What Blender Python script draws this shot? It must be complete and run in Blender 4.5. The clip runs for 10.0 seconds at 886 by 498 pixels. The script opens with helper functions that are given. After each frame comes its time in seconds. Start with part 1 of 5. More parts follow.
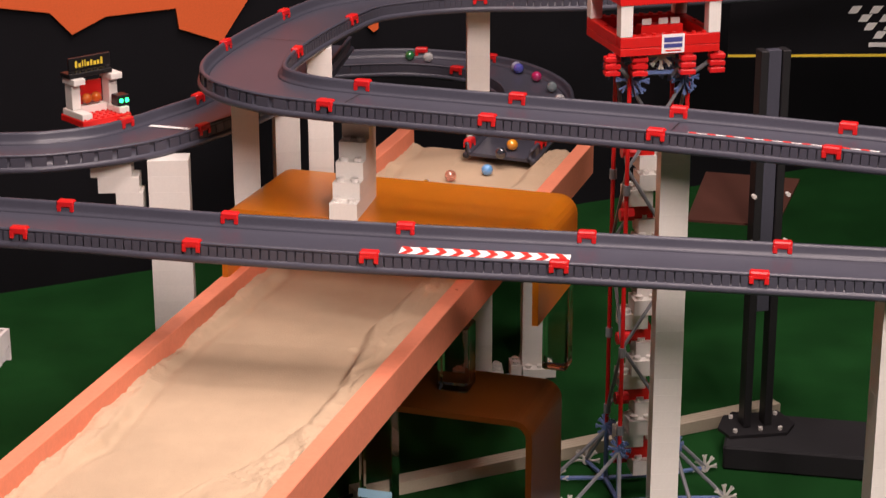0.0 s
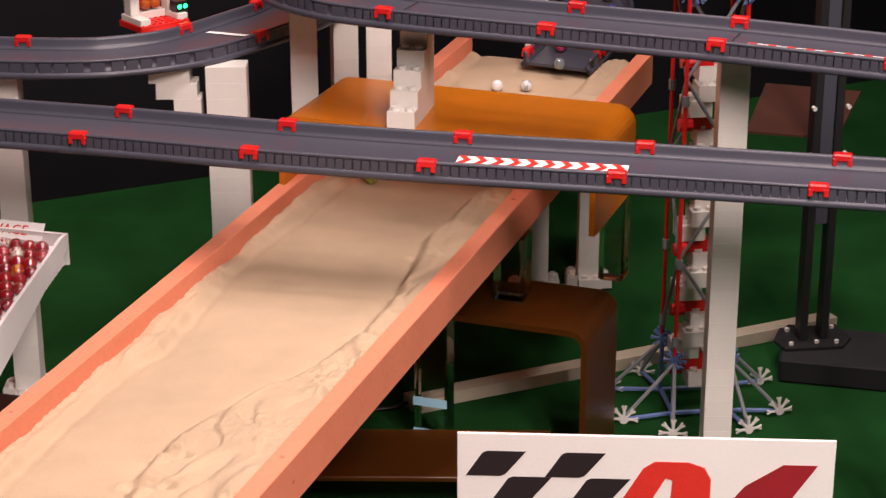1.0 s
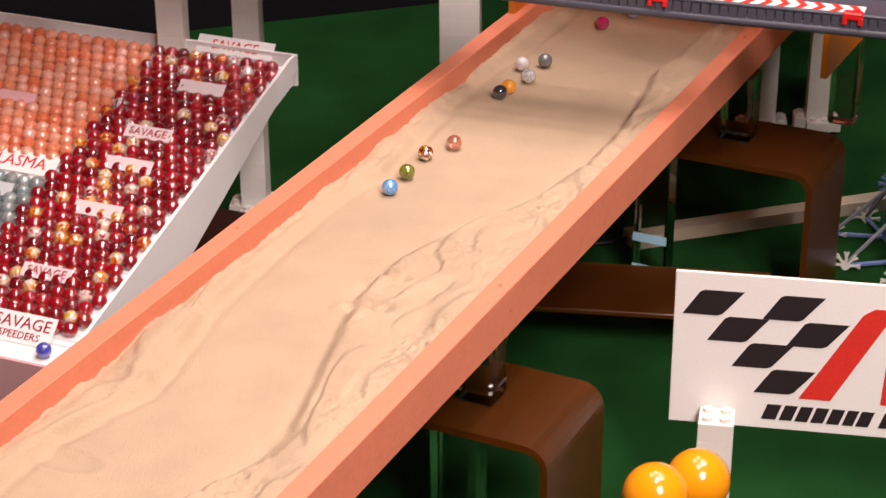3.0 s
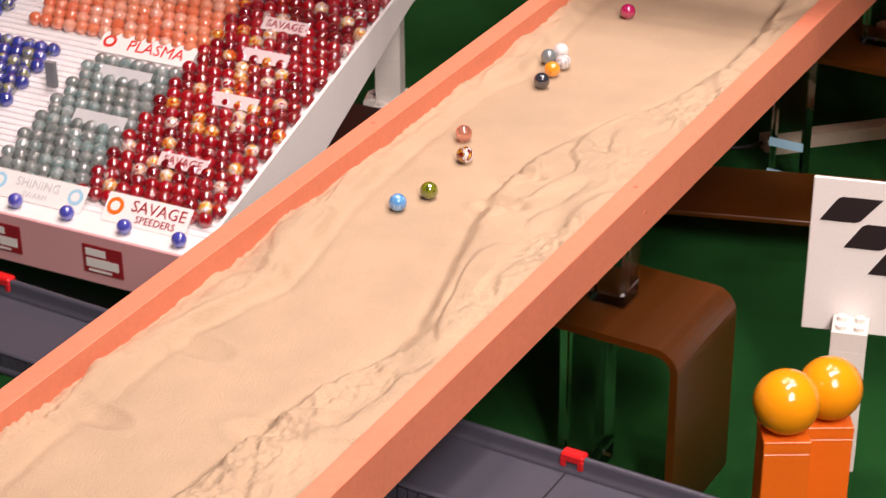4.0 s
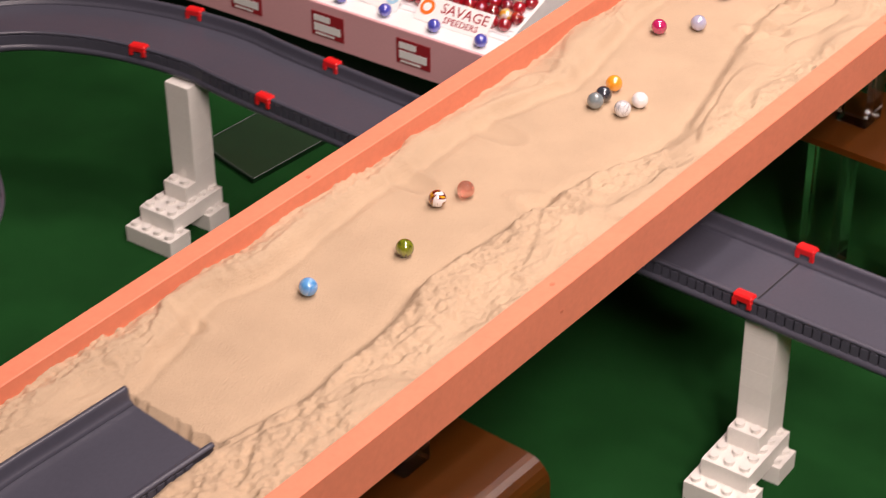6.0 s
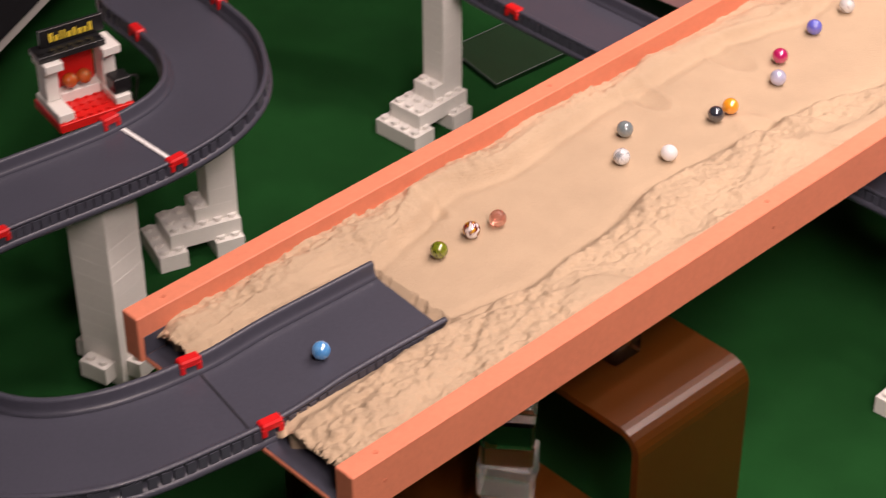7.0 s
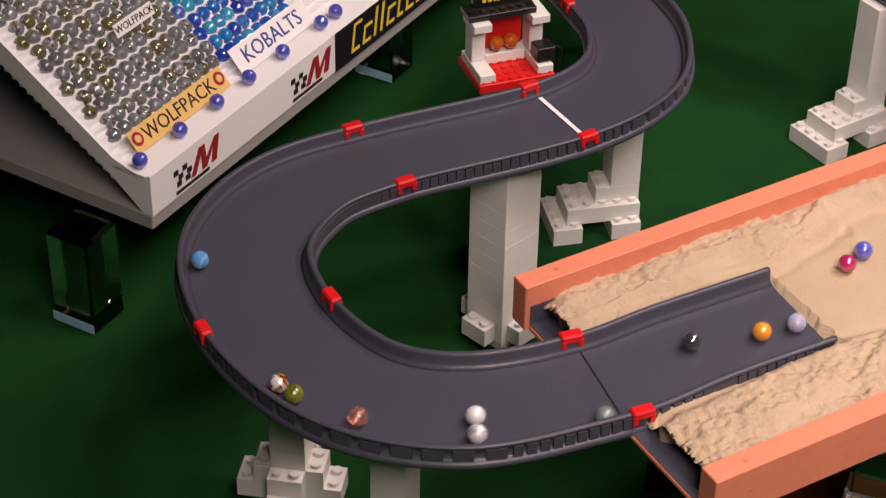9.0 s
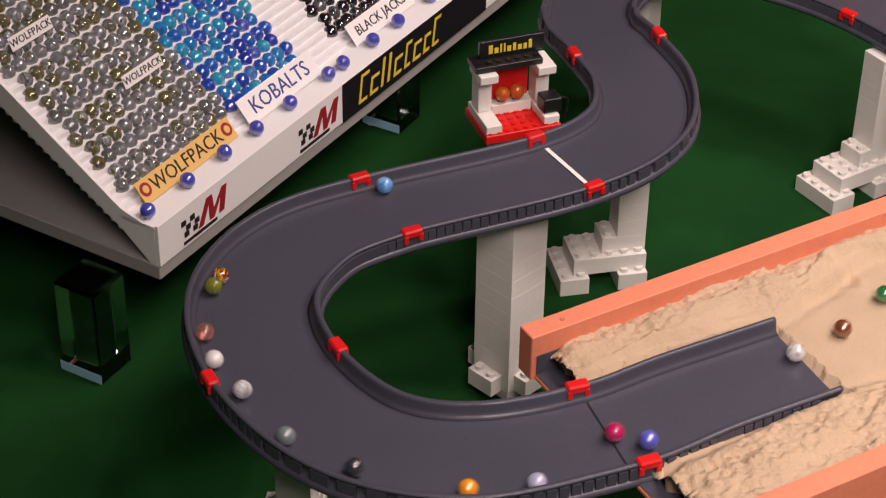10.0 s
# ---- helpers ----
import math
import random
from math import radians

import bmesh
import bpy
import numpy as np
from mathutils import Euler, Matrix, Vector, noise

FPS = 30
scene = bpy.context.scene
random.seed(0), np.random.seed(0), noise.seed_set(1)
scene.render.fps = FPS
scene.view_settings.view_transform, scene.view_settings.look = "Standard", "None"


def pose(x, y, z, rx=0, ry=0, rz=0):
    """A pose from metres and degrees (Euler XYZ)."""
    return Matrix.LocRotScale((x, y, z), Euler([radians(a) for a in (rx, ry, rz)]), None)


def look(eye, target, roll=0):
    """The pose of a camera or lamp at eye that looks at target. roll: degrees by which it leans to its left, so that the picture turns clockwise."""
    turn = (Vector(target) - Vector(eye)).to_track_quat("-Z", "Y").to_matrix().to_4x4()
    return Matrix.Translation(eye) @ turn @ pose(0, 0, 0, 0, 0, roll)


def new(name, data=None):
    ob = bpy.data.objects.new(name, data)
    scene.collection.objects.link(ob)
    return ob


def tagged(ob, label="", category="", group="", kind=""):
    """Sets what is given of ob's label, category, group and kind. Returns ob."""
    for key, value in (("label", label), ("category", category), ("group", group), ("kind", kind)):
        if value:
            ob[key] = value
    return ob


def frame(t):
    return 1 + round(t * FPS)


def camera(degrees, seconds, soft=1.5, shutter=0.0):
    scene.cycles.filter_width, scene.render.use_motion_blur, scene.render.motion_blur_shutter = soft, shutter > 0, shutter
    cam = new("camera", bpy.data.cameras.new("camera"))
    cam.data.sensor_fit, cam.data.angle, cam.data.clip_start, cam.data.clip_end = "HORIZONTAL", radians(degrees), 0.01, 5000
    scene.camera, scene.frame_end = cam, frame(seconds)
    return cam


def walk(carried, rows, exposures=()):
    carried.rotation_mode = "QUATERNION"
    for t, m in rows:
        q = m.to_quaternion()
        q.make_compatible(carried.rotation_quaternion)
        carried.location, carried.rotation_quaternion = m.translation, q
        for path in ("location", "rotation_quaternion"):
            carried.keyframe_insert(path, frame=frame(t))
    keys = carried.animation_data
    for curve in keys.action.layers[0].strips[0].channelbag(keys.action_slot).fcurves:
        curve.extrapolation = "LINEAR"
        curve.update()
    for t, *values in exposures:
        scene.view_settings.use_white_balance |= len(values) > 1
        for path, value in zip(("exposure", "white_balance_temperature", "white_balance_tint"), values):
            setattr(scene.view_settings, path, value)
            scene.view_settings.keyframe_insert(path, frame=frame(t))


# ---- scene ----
# ---- camera ----
cam = camera(24.57, 10.0, soft=1.2, shutter=0.35)
# seconds, place of the lens, heading, pitch, roll
ROWS = [
    (0, -0.0217, 0.2709, 1.0836, -0.599, -18.623, -0.130),
    (0.5, -0.0212, 0.2710, 1.0836, -0.120, -19.996, -0.041),
    (1, -0.0227, 0.2733, 1.0822, 1.080, -21.162, -0.123),
    (1.5, -0.0241, 0.2736, 1.0823, 2.775, -22.074, -0.158),
    (2, -0.0229, 0.2718, 1.0833, 4.466, -23.336, -0.235),
    (2.2, -0.0218, 0.2739, 1.0829, 5.097, -23.820, -0.204),
    (3.3, -0.0277, 0.2738, 1.0804, 8.934, -26.665, -0.373),
    (3.5, -0.0289, 0.2732, 1.0798, 9.691, -27.211, -0.484),
    (4, -0.0335, 0.2737, 1.0780, 11.827, -28.621, -0.564),
    (4.5, -0.0357, 0.2521, 1.0872, 13.643, -29.961, -0.570),
    (5, -0.0321, 0.1748, 1.1276, 15.053, -31.245, -0.220),
    (5.2, -0.0216, 0.1459, 1.1465, 16.039, -31.830, -0.305),
    (6.3, 0.0469, -0.0176, 1.2360, 22.594, -34.551, -0.638),
    (6.5, 0.0596, -0.0472, 1.2557, 23.935, -35.068, -0.664),
    (7, 0.0774, -0.0971, 1.2876, 28.387, -36.172, -0.328),
    (7.5, 0.0707, -0.1000, 1.2830, 32.597, -37.347, 0.217),
    (8, 0.0605, -0.0996, 1.2795, 36.687, -37.921, 0.746),
    (8.5, 0.0598, -0.1006, 1.2807, 39.576, -37.382, 0.921),
    (9, 0.0594, -0.1016, 1.2829, 41.498, -36.635, 1.002),
    (9.5, 0.0605, -0.1027, 1.2840, 41.907, -35.933, 0.941),
    (10, 0.0637, -0.1033, 1.2850, 41.831, -35.205, 0.813),
]
walk(cam, [(t, pose(x, y, z, 90 + pitch, 0, yaw) @ pose(0, 0, 0, 0, 0, roll)) for t, x, y, z, yaw, pitch, roll in ROWS])

# ---- light: a dark studio with soft boxes under the ceiling ----
world = bpy.data.worlds.new("studio")
scene.world = world
world.use_nodes = True
world.node_tree.nodes["Background"].inputs[0].default_value = (0.9, 0.95, 1.0, 1)
world.node_tree.nodes["Background"].inputs[1].default_value = 0.022


def soft_box(x, y, z, target, size, watts, colour):
    data = bpy.data.lights.new("soft_box", "AREA")
    data.shape, data.size, data.size_y, data.energy, data.color = "RECTANGLE", size[0], size[1], watts, colour
    ob = new("soft_box", data)
    ob.matrix_world = look((x, y, z), target)
    return ob


WARM = (1.0, 0.805, 0.765)
# two long soft boxes over the camera and short ones spread over the course
for x, y, z, target, watts, spread, size in ((0.52, -0.10, 2.25, (0.15, 1.75, 0.2), 13.9, 92, 1.1), (0.88, 0.03, 2.25, (0.3, 1.85, 0.2), 13.9, 92, 1.1),
                                             (-0.05, 1.25, 2.75, (-0.2, 1.55, 0.2), 7.8, 110, 0.5), (0.30, 1.65, 2.75, (0.0, 1.7, 0.2), 8.7, 130, 0.5),
                                             (0.75, 1.95, 2.75, (0.15, 1.95, 0.2), 13.0, 160, 0.5), (0.45, 2.60, 2.75, (0.05, 2.1, 0.2), 13.5, 170, 0.5),
                                             (-0.60, 2.35, 2.75, (-0.5, 2.2, 0.2), 9.6, 150, 0.5), (-0.15, 3.00, 2.75, (-0.3, 2.4, 0.2), 10.4, 170, 0.5)):
    soft_box(x, y, z, target, (0.16, size), watts, WARM).data.spread = math.radians(spread)
scene.view_settings.exposure = 0.0

# ---- materials ----


def material(name, base, rough=0.5, metal=0.0, spread=0.15, scale=40.0, fine=400.0, bump=0.0, bump_scale=200.0, clear=0.0,
             glass=0.0, ior=1.45, emit=0.0, island=0.0, coat_rough=0.1, shine=0.5):
    m = bpy.data.materials.new(name)
    m.use_nodes = True
    nt = m.node_tree
    b = nt.nodes["Principled BSDF"]
    b.inputs["Roughness"].default_value = rough
    b.inputs["Metallic"].default_value = metal
    b.inputs["IOR"].default_value = ior
    b.inputs["Coat Weight"].default_value = clear
    b.inputs["Specular IOR Level"].default_value = shine
    b.inputs["Coat Roughness"].default_value = coat_rough
    b.inputs["Transmission Weight"].default_value = glass
    tc = nt.nodes.new("ShaderNodeTexCoord")
    n1 = nt.nodes.new("ShaderNodeTexNoise")
    n1.inputs["Scale"].default_value, n1.inputs["Detail"].default_value = scale, 4
    n2 = nt.nodes.new("ShaderNodeTexNoise")
    n2.inputs["Scale"].default_value, n2.inputs["Detail"].default_value = fine, 2
    nt.links.new(tc.outputs["Object"], n1.inputs["Vector"])
    nt.links.new(tc.outputs["Object"], n2.inputs["Vector"])
    add = nt.nodes.new("ShaderNodeMath")
    add.operation = "ADD"
    nt.links.new(n1.outputs["Fac"], add.inputs[0])
    nt.links.new(n2.outputs["Fac"], add.inputs[1])
    ramp = nt.nodes.new("ShaderNodeMapRange")
    ramp.inputs["From Min"].default_value, ramp.inputs["From Max"].default_value = 0.6, 1.4
    ramp.inputs["To Min"].default_value, ramp.inputs["To Max"].default_value = 1 - spread, 1 + spread
    nt.links.new(add.outputs[0], ramp.inputs["Value"])
    mix = nt.nodes.new("ShaderNodeMix")
    mix.data_type, mix.blend_type = "RGBA", "MULTIPLY"
    mix.inputs["Factor"].default_value = 1
    mix.inputs["A"].default_value = (*base, 1)
    nt.links.new(ramp.outputs["Result"], mix.inputs["B"])
    out = mix.outputs["Result"]
    if island:
        info = nt.nodes.new("ShaderNodeObjectInfo")
        r2 = nt.nodes.new("ShaderNodeMapRange")
        r2.inputs["To Min"].default_value, r2.inputs["To Max"].default_value = 1 - island, 1 + island
        nt.links.new(info.outputs["Random"], r2.inputs["Value"])
        m2 = nt.nodes.new("ShaderNodeMix")
        m2.data_type, m2.blend_type = "RGBA", "MULTIPLY"
        m2.inputs["Factor"].default_value = 1
        nt.links.new(out, m2.inputs["A"])
        nt.links.new(r2.outputs["Result"], m2.inputs["B"])
        out = m2.outputs["Result"]
    nt.links.new(out, b.inputs["Base Color"])
    if bump:
        n3 = nt.nodes.new("ShaderNodeTexNoise")
        n3.inputs["Scale"].default_value, n3.inputs["Detail"].default_value = bump_scale, 5
        nt.links.new(tc.outputs["Object"], n3.inputs["Vector"])
        bp = nt.nodes.new("ShaderNodeBump")
        bp.inputs["Strength"].default_value, bp.inputs["Distance"].default_value = bump, 0.002
        nt.links.new(n3.outputs["Fac"], bp.inputs["Height"])
        nt.links.new(bp.outputs["Normal"], b.inputs["Normal"])
    if emit:
        b.inputs["Emission Color"].default_value = (*base, 1)
        b.inputs["Emission Strength"].default_value = emit
    return m


CARPET = material("green_felt", (0.0090, 0.054, 0.0120), 0.95, spread=0.4, scale=9, fine=900, bump=0.6, bump_scale=900, shine=0.08)
BLACK_CLOTH = material("black_cloth", (0.007, 0.007, 0.009), 0.9, spread=0.3, scale=6, shine=0.2)
ORANGE_WALL = material("orange_paint", (0.75, 0.13, 0.03), 0.7, spread=0.08, scale=4)
WOOD = material("salmon_paint", (0.72, 0.235, 0.135), 0.55, spread=0.07, scale=14, fine=160, bump=0.12, bump_scale=300)
WOOD_CUT = material("salmon_end_grain", (0.60, 0.18, 0.10), 0.75, spread=0.2, scale=60, fine=500, bump=0.5, bump_scale=400)
SAND = material("fine_sand", (0.485, 0.362, 0.240), 0.95, spread=0.12, scale=16, fine=1400, bump=0.6, bump_scale=600)
TRACK = material("grey_plastic", (0.060, 0.061, 0.082), 0.36, spread=0.10, scale=10, fine=300, bump=0.03, bump_scale=500)
TRACK_DARK = material("dark_plastic", (0.012, 0.012, 0.014), 0.6, spread=0.1)
RED = material("red_plastic", (0.62, 0.012, 0.014), 0.35, spread=0.06, island=0.1)
WHITE_BRICK = material("white_brick_plastic", (0.76, 0.74, 0.69), 0.35, spread=0.04, scale=20, island=0.03)
BLACK_BRICK = material("black_plastic", (0.012, 0.012, 0.013), 0.3, spread=0.1)
RED_BRICK = material("red_brick_plastic", (0.60, 0.014, 0.012), 0.3, spread=0.05, island=0.06)
BLUE_ROD = material("blue_rod_plastic", (0.13, 0.20, 0.42), 0.4, spread=0.08)
GREY_ROD = material("grey_rod_plastic", (0.22, 0.23, 0.25), 0.4, spread=0.08)
WHITE_ROD = material("white_rod_plastic", (0.62, 0.60, 0.56), 0.4, spread=0.06)
CARD = material("white_card", (0.83, 0.82, 0.80), 0.6, spread=0.04, scale=5)
PALE_CARD = material("pale_pink_card", (0.72, 0.60, 0.60), 0.6, spread=0.05, scale=5)
PINK_CARD = material("pink_red_card", (0.70, 0.38, 0.40), 0.6, spread=0.06, scale=5)
INK = material("black_ink", (0.018, 0.012, 0.014), 0.6, spread=0.1)
RED_INK = material("red_ink", (0.66, 0.03, 0.02), 0.6, spread=0.1)
DARK_RED_INK = material("dark_red_ink", (0.30, 0.012, 0.02), 0.6, spread=0.1)
BLUE_INK = material("dark_blue_ink", (0.05, 0.06, 0.25), 0.6, spread=0.1)
YELLOW_INK = material("yellow_ink", (0.80, 0.60, 0.05), 0.6, spread=0.1)
OCHRE = material("ochre_card", (0.72, 0.46, 0.14), 0.6, spread=0.05)
GREY_INK = material("grey_ink", (0.55, 0.57, 0.58), 0.6, spread=0.1)
AMBER = material("amber_acrylic", (0.82, 0.27, 0.012), 0.30, spread=0.05, glass=0.45, ior=1.49)
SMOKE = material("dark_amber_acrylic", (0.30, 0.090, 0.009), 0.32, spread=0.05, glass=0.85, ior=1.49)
FROST = material("frosted_acrylic", (0.97, 0.96, 0.93), 0.16, spread=0.05, glass=0.92, ior=1.49)
CLEAR = material("clear_acrylic", (0.96, 0.98, 0.97), 0.03, spread=0.0, glass=1.0, ior=1.49)
TAPE = material("pale_blue_paper", (0.35, 0.62, 0.78), 0.6, spread=0.05)
STEEL = material("grey_steel", (0.032, 0.031, 0.034), 0.45, metal=0.5, spread=0.1)
MAT_BLACK = material("black_foam", (0.010, 0.010, 0.012), 0.85, spread=0.2)
BEIGE = material("beige_plastic", (0.42, 0.37, 0.28), 0.5, spread=0.08)
ORANGE = material("orange_plastic", (0.82, 0.30, 0.006), 0.16, spread=0.02, clear=0.5)
ORANGE_BRICK = material("orange_brick_plastic", (0.80, 0.16, 0.012), 0.35, spread=0.04)
BOARD_GREY = material("grey_board", (0.34, 0.33, 0.31), 0.6, spread=0.06)
CHAIR_WHITE = material("corrugated_white", (0.82, 0.81, 0.82), 0.5, spread=0.03)

# ---- mesh helpers ----


def part(name, bm, mat, parent=None, label="", smooth=False):
    me = bpy.data.meshes.new(name)
    bm.to_mesh(me)
    bm.free()
    me.materials.append(mat)
    if smooth:
        me.polygons.foreach_set("use_smooth", [True] * len(me.polygons))
    ob = new(name, me)
    ob.parent = parent
    if label:
        tagged(ob, label)
    return ob


def thing(name, label, category, group="", m=None, kind=""):
    ob = new(name)
    ob.empty_display_size = 0.02
    if m is not None:
        ob.matrix_basis = m
    return tagged(ob, label, category, group, kind)


def box(bm, lo, hi, bevel=0.0, m=None):
    lo, hi = Vector(lo), Vector(hi)
    r = bmesh.ops.create_cube(bm, size=1.0)
    c, s = (lo + hi) / 2, hi - lo
    mm = Matrix.LocRotScale(c, None, s)
    bmesh.ops.transform(bm, matrix=mm, verts=r["verts"])
    if bevel:
        edges = list({e for v in r["verts"] for e in v.link_edges})
        out = bmesh.ops.bevel(bm, geom=edges, offset=bevel, segments=1, affect="EDGES")
        verts = out["verts"]
    else:
        verts = r["verts"]
    if m is not None:
        bmesh.ops.transform(bm, matrix=m, verts=list(set(verts)) if bevel else verts)
    return verts


def rod(bm, a, b, r, seg=10, r2=None):
    a, b = Vector(a), Vector(b)
    d = b - a
    m = Matrix.Translation((a + b) / 2) @ d.to_track_quat("Z", "Y").to_matrix().to_4x4()
    bmesh.ops.create_cone(bm, cap_ends=True, segments=seg, radius1=r, radius2=r if r2 is None else r2, depth=d.length, matrix=m)


def prism(bm, outline, z0, z1, m=None):
    """A flat outline drawn in x, y and lifted from z0 to z1."""
    low = [bm.verts.new((x, y, z0)) for x, y in outline]
    top = [bm.verts.new((x, y, z1)) for x, y in outline]
    n = len(outline)
    bm.faces.new(low[::-1])
    bm.faces.new(top)
    for i in range(n):
        bm.faces.new((low[i], low[(i + 1) % n], top[(i + 1) % n], top[i]))
    if m is not None:
        bmesh.ops.transform(bm, matrix=m, verts=low + top)


def glide(points, step=0.008):
    """A smooth line through points, evenly stepped."""
    p = [Vector(q) for q in points]
    p = [2 * p[0] - p[1]] + p + [2 * p[-1] - p[-2]]
    fine = []
    for i in range(1, len(p) - 2):
        for k in range(24):
            u = k / 24
            fine.append(0.5 * ((2 * p[i]) + (p[i + 1] - p[i - 1]) * u + (2 * p[i - 1] - 5 * p[i] + 4 * p[i + 1] - p[i + 2]) * u * u
                               + (3 * p[i] - p[i - 1] - 3 * p[i + 1] + p[i + 2]) * u ** 3))
    fine.append(p[-2])
    out, left = [fine[0]], step
    for a, b in zip(fine, fine[1:]):
        d, at = (b - a).length, 0.0
        while d - at >= left:
            at += left
            left = step
            out.append(a.lerp(b, at / d))
        left -= d - at
    return out


def sides(line):
    """The level direction to the right of each step of a line."""
    out = []
    for i in range(len(line)):
        d = line[min(i + 1, len(line) - 1)] - line[max(i - 1, 0)]
        out.append(Vector((d.y, -d.x, 0)).normalized())
    return out


def sweep(bm, line, right, outline, extra):
    """Carries a closed outline of (across, up) along a line, widened by extra on either side."""
    rings = [[bm.verts.new(line[i] + right[i] * (u + math.copysign(extra[i], u)) + Vector((0, 0, v))) for u, v in outline] for i in range(len(line))]
    n = len(outline)
    for a, b in zip(rings, rings[1:]):
        for k in range(n):
            bm.faces.new((a[k], a[(k + 1) % n], b[(k + 1) % n], b[k]))
    bm.faces.new(rings[0][::-1])
    bm.faces.new(rings[-1])
    bmesh.ops.recalc_face_normals(bm, faces=bm.faces[:])


def letters(text, size, mat, parent, m, name="lettering", shear=0.0, extrude=0.0003):
    cu = bpy.data.curves.new(name, "FONT")
    cu.body, cu.size, cu.extrude, cu.shear, cu.resolution_u = text, size, extrude, shear, 2
    cu.align_x, cu.align_y = "CENTER", "CENTER"
    tmp = bpy.data.objects.new(name, cu)
    scene.collection.objects.link(tmp)
    me = bpy.data.meshes.new_from_object(tmp.evaluated_get(bpy.context.evaluated_depsgraph_get()))
    bpy.data.objects.remove(tmp)
    bpy.data.curves.remove(cu)
    me.materials.clear()
    me.materials.append(mat)
    ob = new(name, me)
    ob.parent = parent
    ob.matrix_basis = m
    return ob

# ---- the sand run: its own frame along (s) and across (w) ----
ALONG, ACROSS = Vector((0.3202, 0.9473, 0)), Vector((0.9473, -0.3202, 0))
RUN0, RUN1, RUN_L, RUN_R = 0.633, 2.894, -1.033, -0.7505


def board_top(s):
    return 0.27 + 0.0237 * (s - 0.60)


def run(s, w, z=0.0):
    """A place on the run, z above the boards' top."""
    return ALONG * s + ACROSS * w + Vector((0, 0, board_top(s) + z))


# ---- structure ----
def slab(name, lo, hi, mat, label, category):
    bm = bmesh.new()
    box(bm, lo, hi)
    return tagged(part(name, bm, mat), label, category, kind="structure")


slab("ground", (-3.2, -2.2, -0.05), (3.0, 5.2, 0.0), CARPET, "dark green felt carpet on the studio floor", "floor")
slab("wall_north", (-3.2, 4.6, 0.0), (3.0, 4.7, 3.0), BLACK_CLOTH, "black painted studio wall", "wall")
slab("wall_west", (-3.3, -2.2, 0.0), (-3.2, 4.7, 3.0), BLACK_CLOTH, "black painted studio wall", "wall")
slab("wall_east", (3.0, -2.2, 0.0), (3.1, 4.7, 3.0), BLACK_CLOTH, "black painted studio wall", "wall")
slab("wall_south", (-3.3, -2.3, 0.0), (3.1, -2.2, 3.0), BLACK_CLOTH, "black painted studio wall", "wall")
slab("ceiling", (-3.3, -2.3, 3.0), (3.1, 4.7, 3.1), BLACK_CLOTH, "dark studio ceiling", "ceiling")


def backdrop():
    """A black and orange banner behind the course."""
    t = thing("banner", "black cloth banner with orange jagged shapes hanging behind the course", "banner", m=pose(-0.661, 3.292, 0, 0, 0, 25.7))
    face = Matrix(((1, 0, 0, 0), (0, 0, 1, 0), (0, 1, 0, 0), (0, 0, 0, 1)))
    bm = bmesh.new()
    box(bm, (-1.9, 0.0, 0.0), (2.4, 0.012, 1.2))
    part("cloth", bm, BLACK_CLOTH, t)
    for outline in ([(-1.2, 1.0), (-1.2, 0.462), (-0.045, 0.462), (0.079, 0.438), (0.112, 0.401), (0.167, 0.424), (0.280, 0.426), (0.284, 0.393), (0.354, 0.365), (0.405, 0.435), (0.435, 0.478), (0.62, 1.0)], [(0.604, 0.384), (0.627, 0.382), (0.627, 0.358), (0.618, 0.354), (0.606, 0.366)]):
        bm = bmesh.new()
        prism(bm, outline, -0.008, -0.003, face)
        bmesh.ops.recalc_face_normals(bm, faces=bm.faces[:])
        part("orange_shape", bm, ORANGE_WALL, t, "orange painted jagged shape")


backdrop()


# ---- the wooden run ----
def plank(bm, w0, w1, z0, z1, s0, s1, bevel=0.0009):
    verts = box(bm, (0, 0, 0), (1, 1, 1))
    for v in verts:
        s, w, z = s0 + (s1 - s0) * v.co.x, w0 + (w1 - w0) * v.co.y, z0 + (z1 - z0) * v.co.z
        v.co = run(s, w, z)
    bmesh.ops.recalc_face_normals(bm, faces=bm.faces[:])
    edges = list({e for v in verts for e in v.link_edges})
    bmesh.ops.bevel(bm, geom=edges, offset=bevel, segments=1, affect="EDGES")


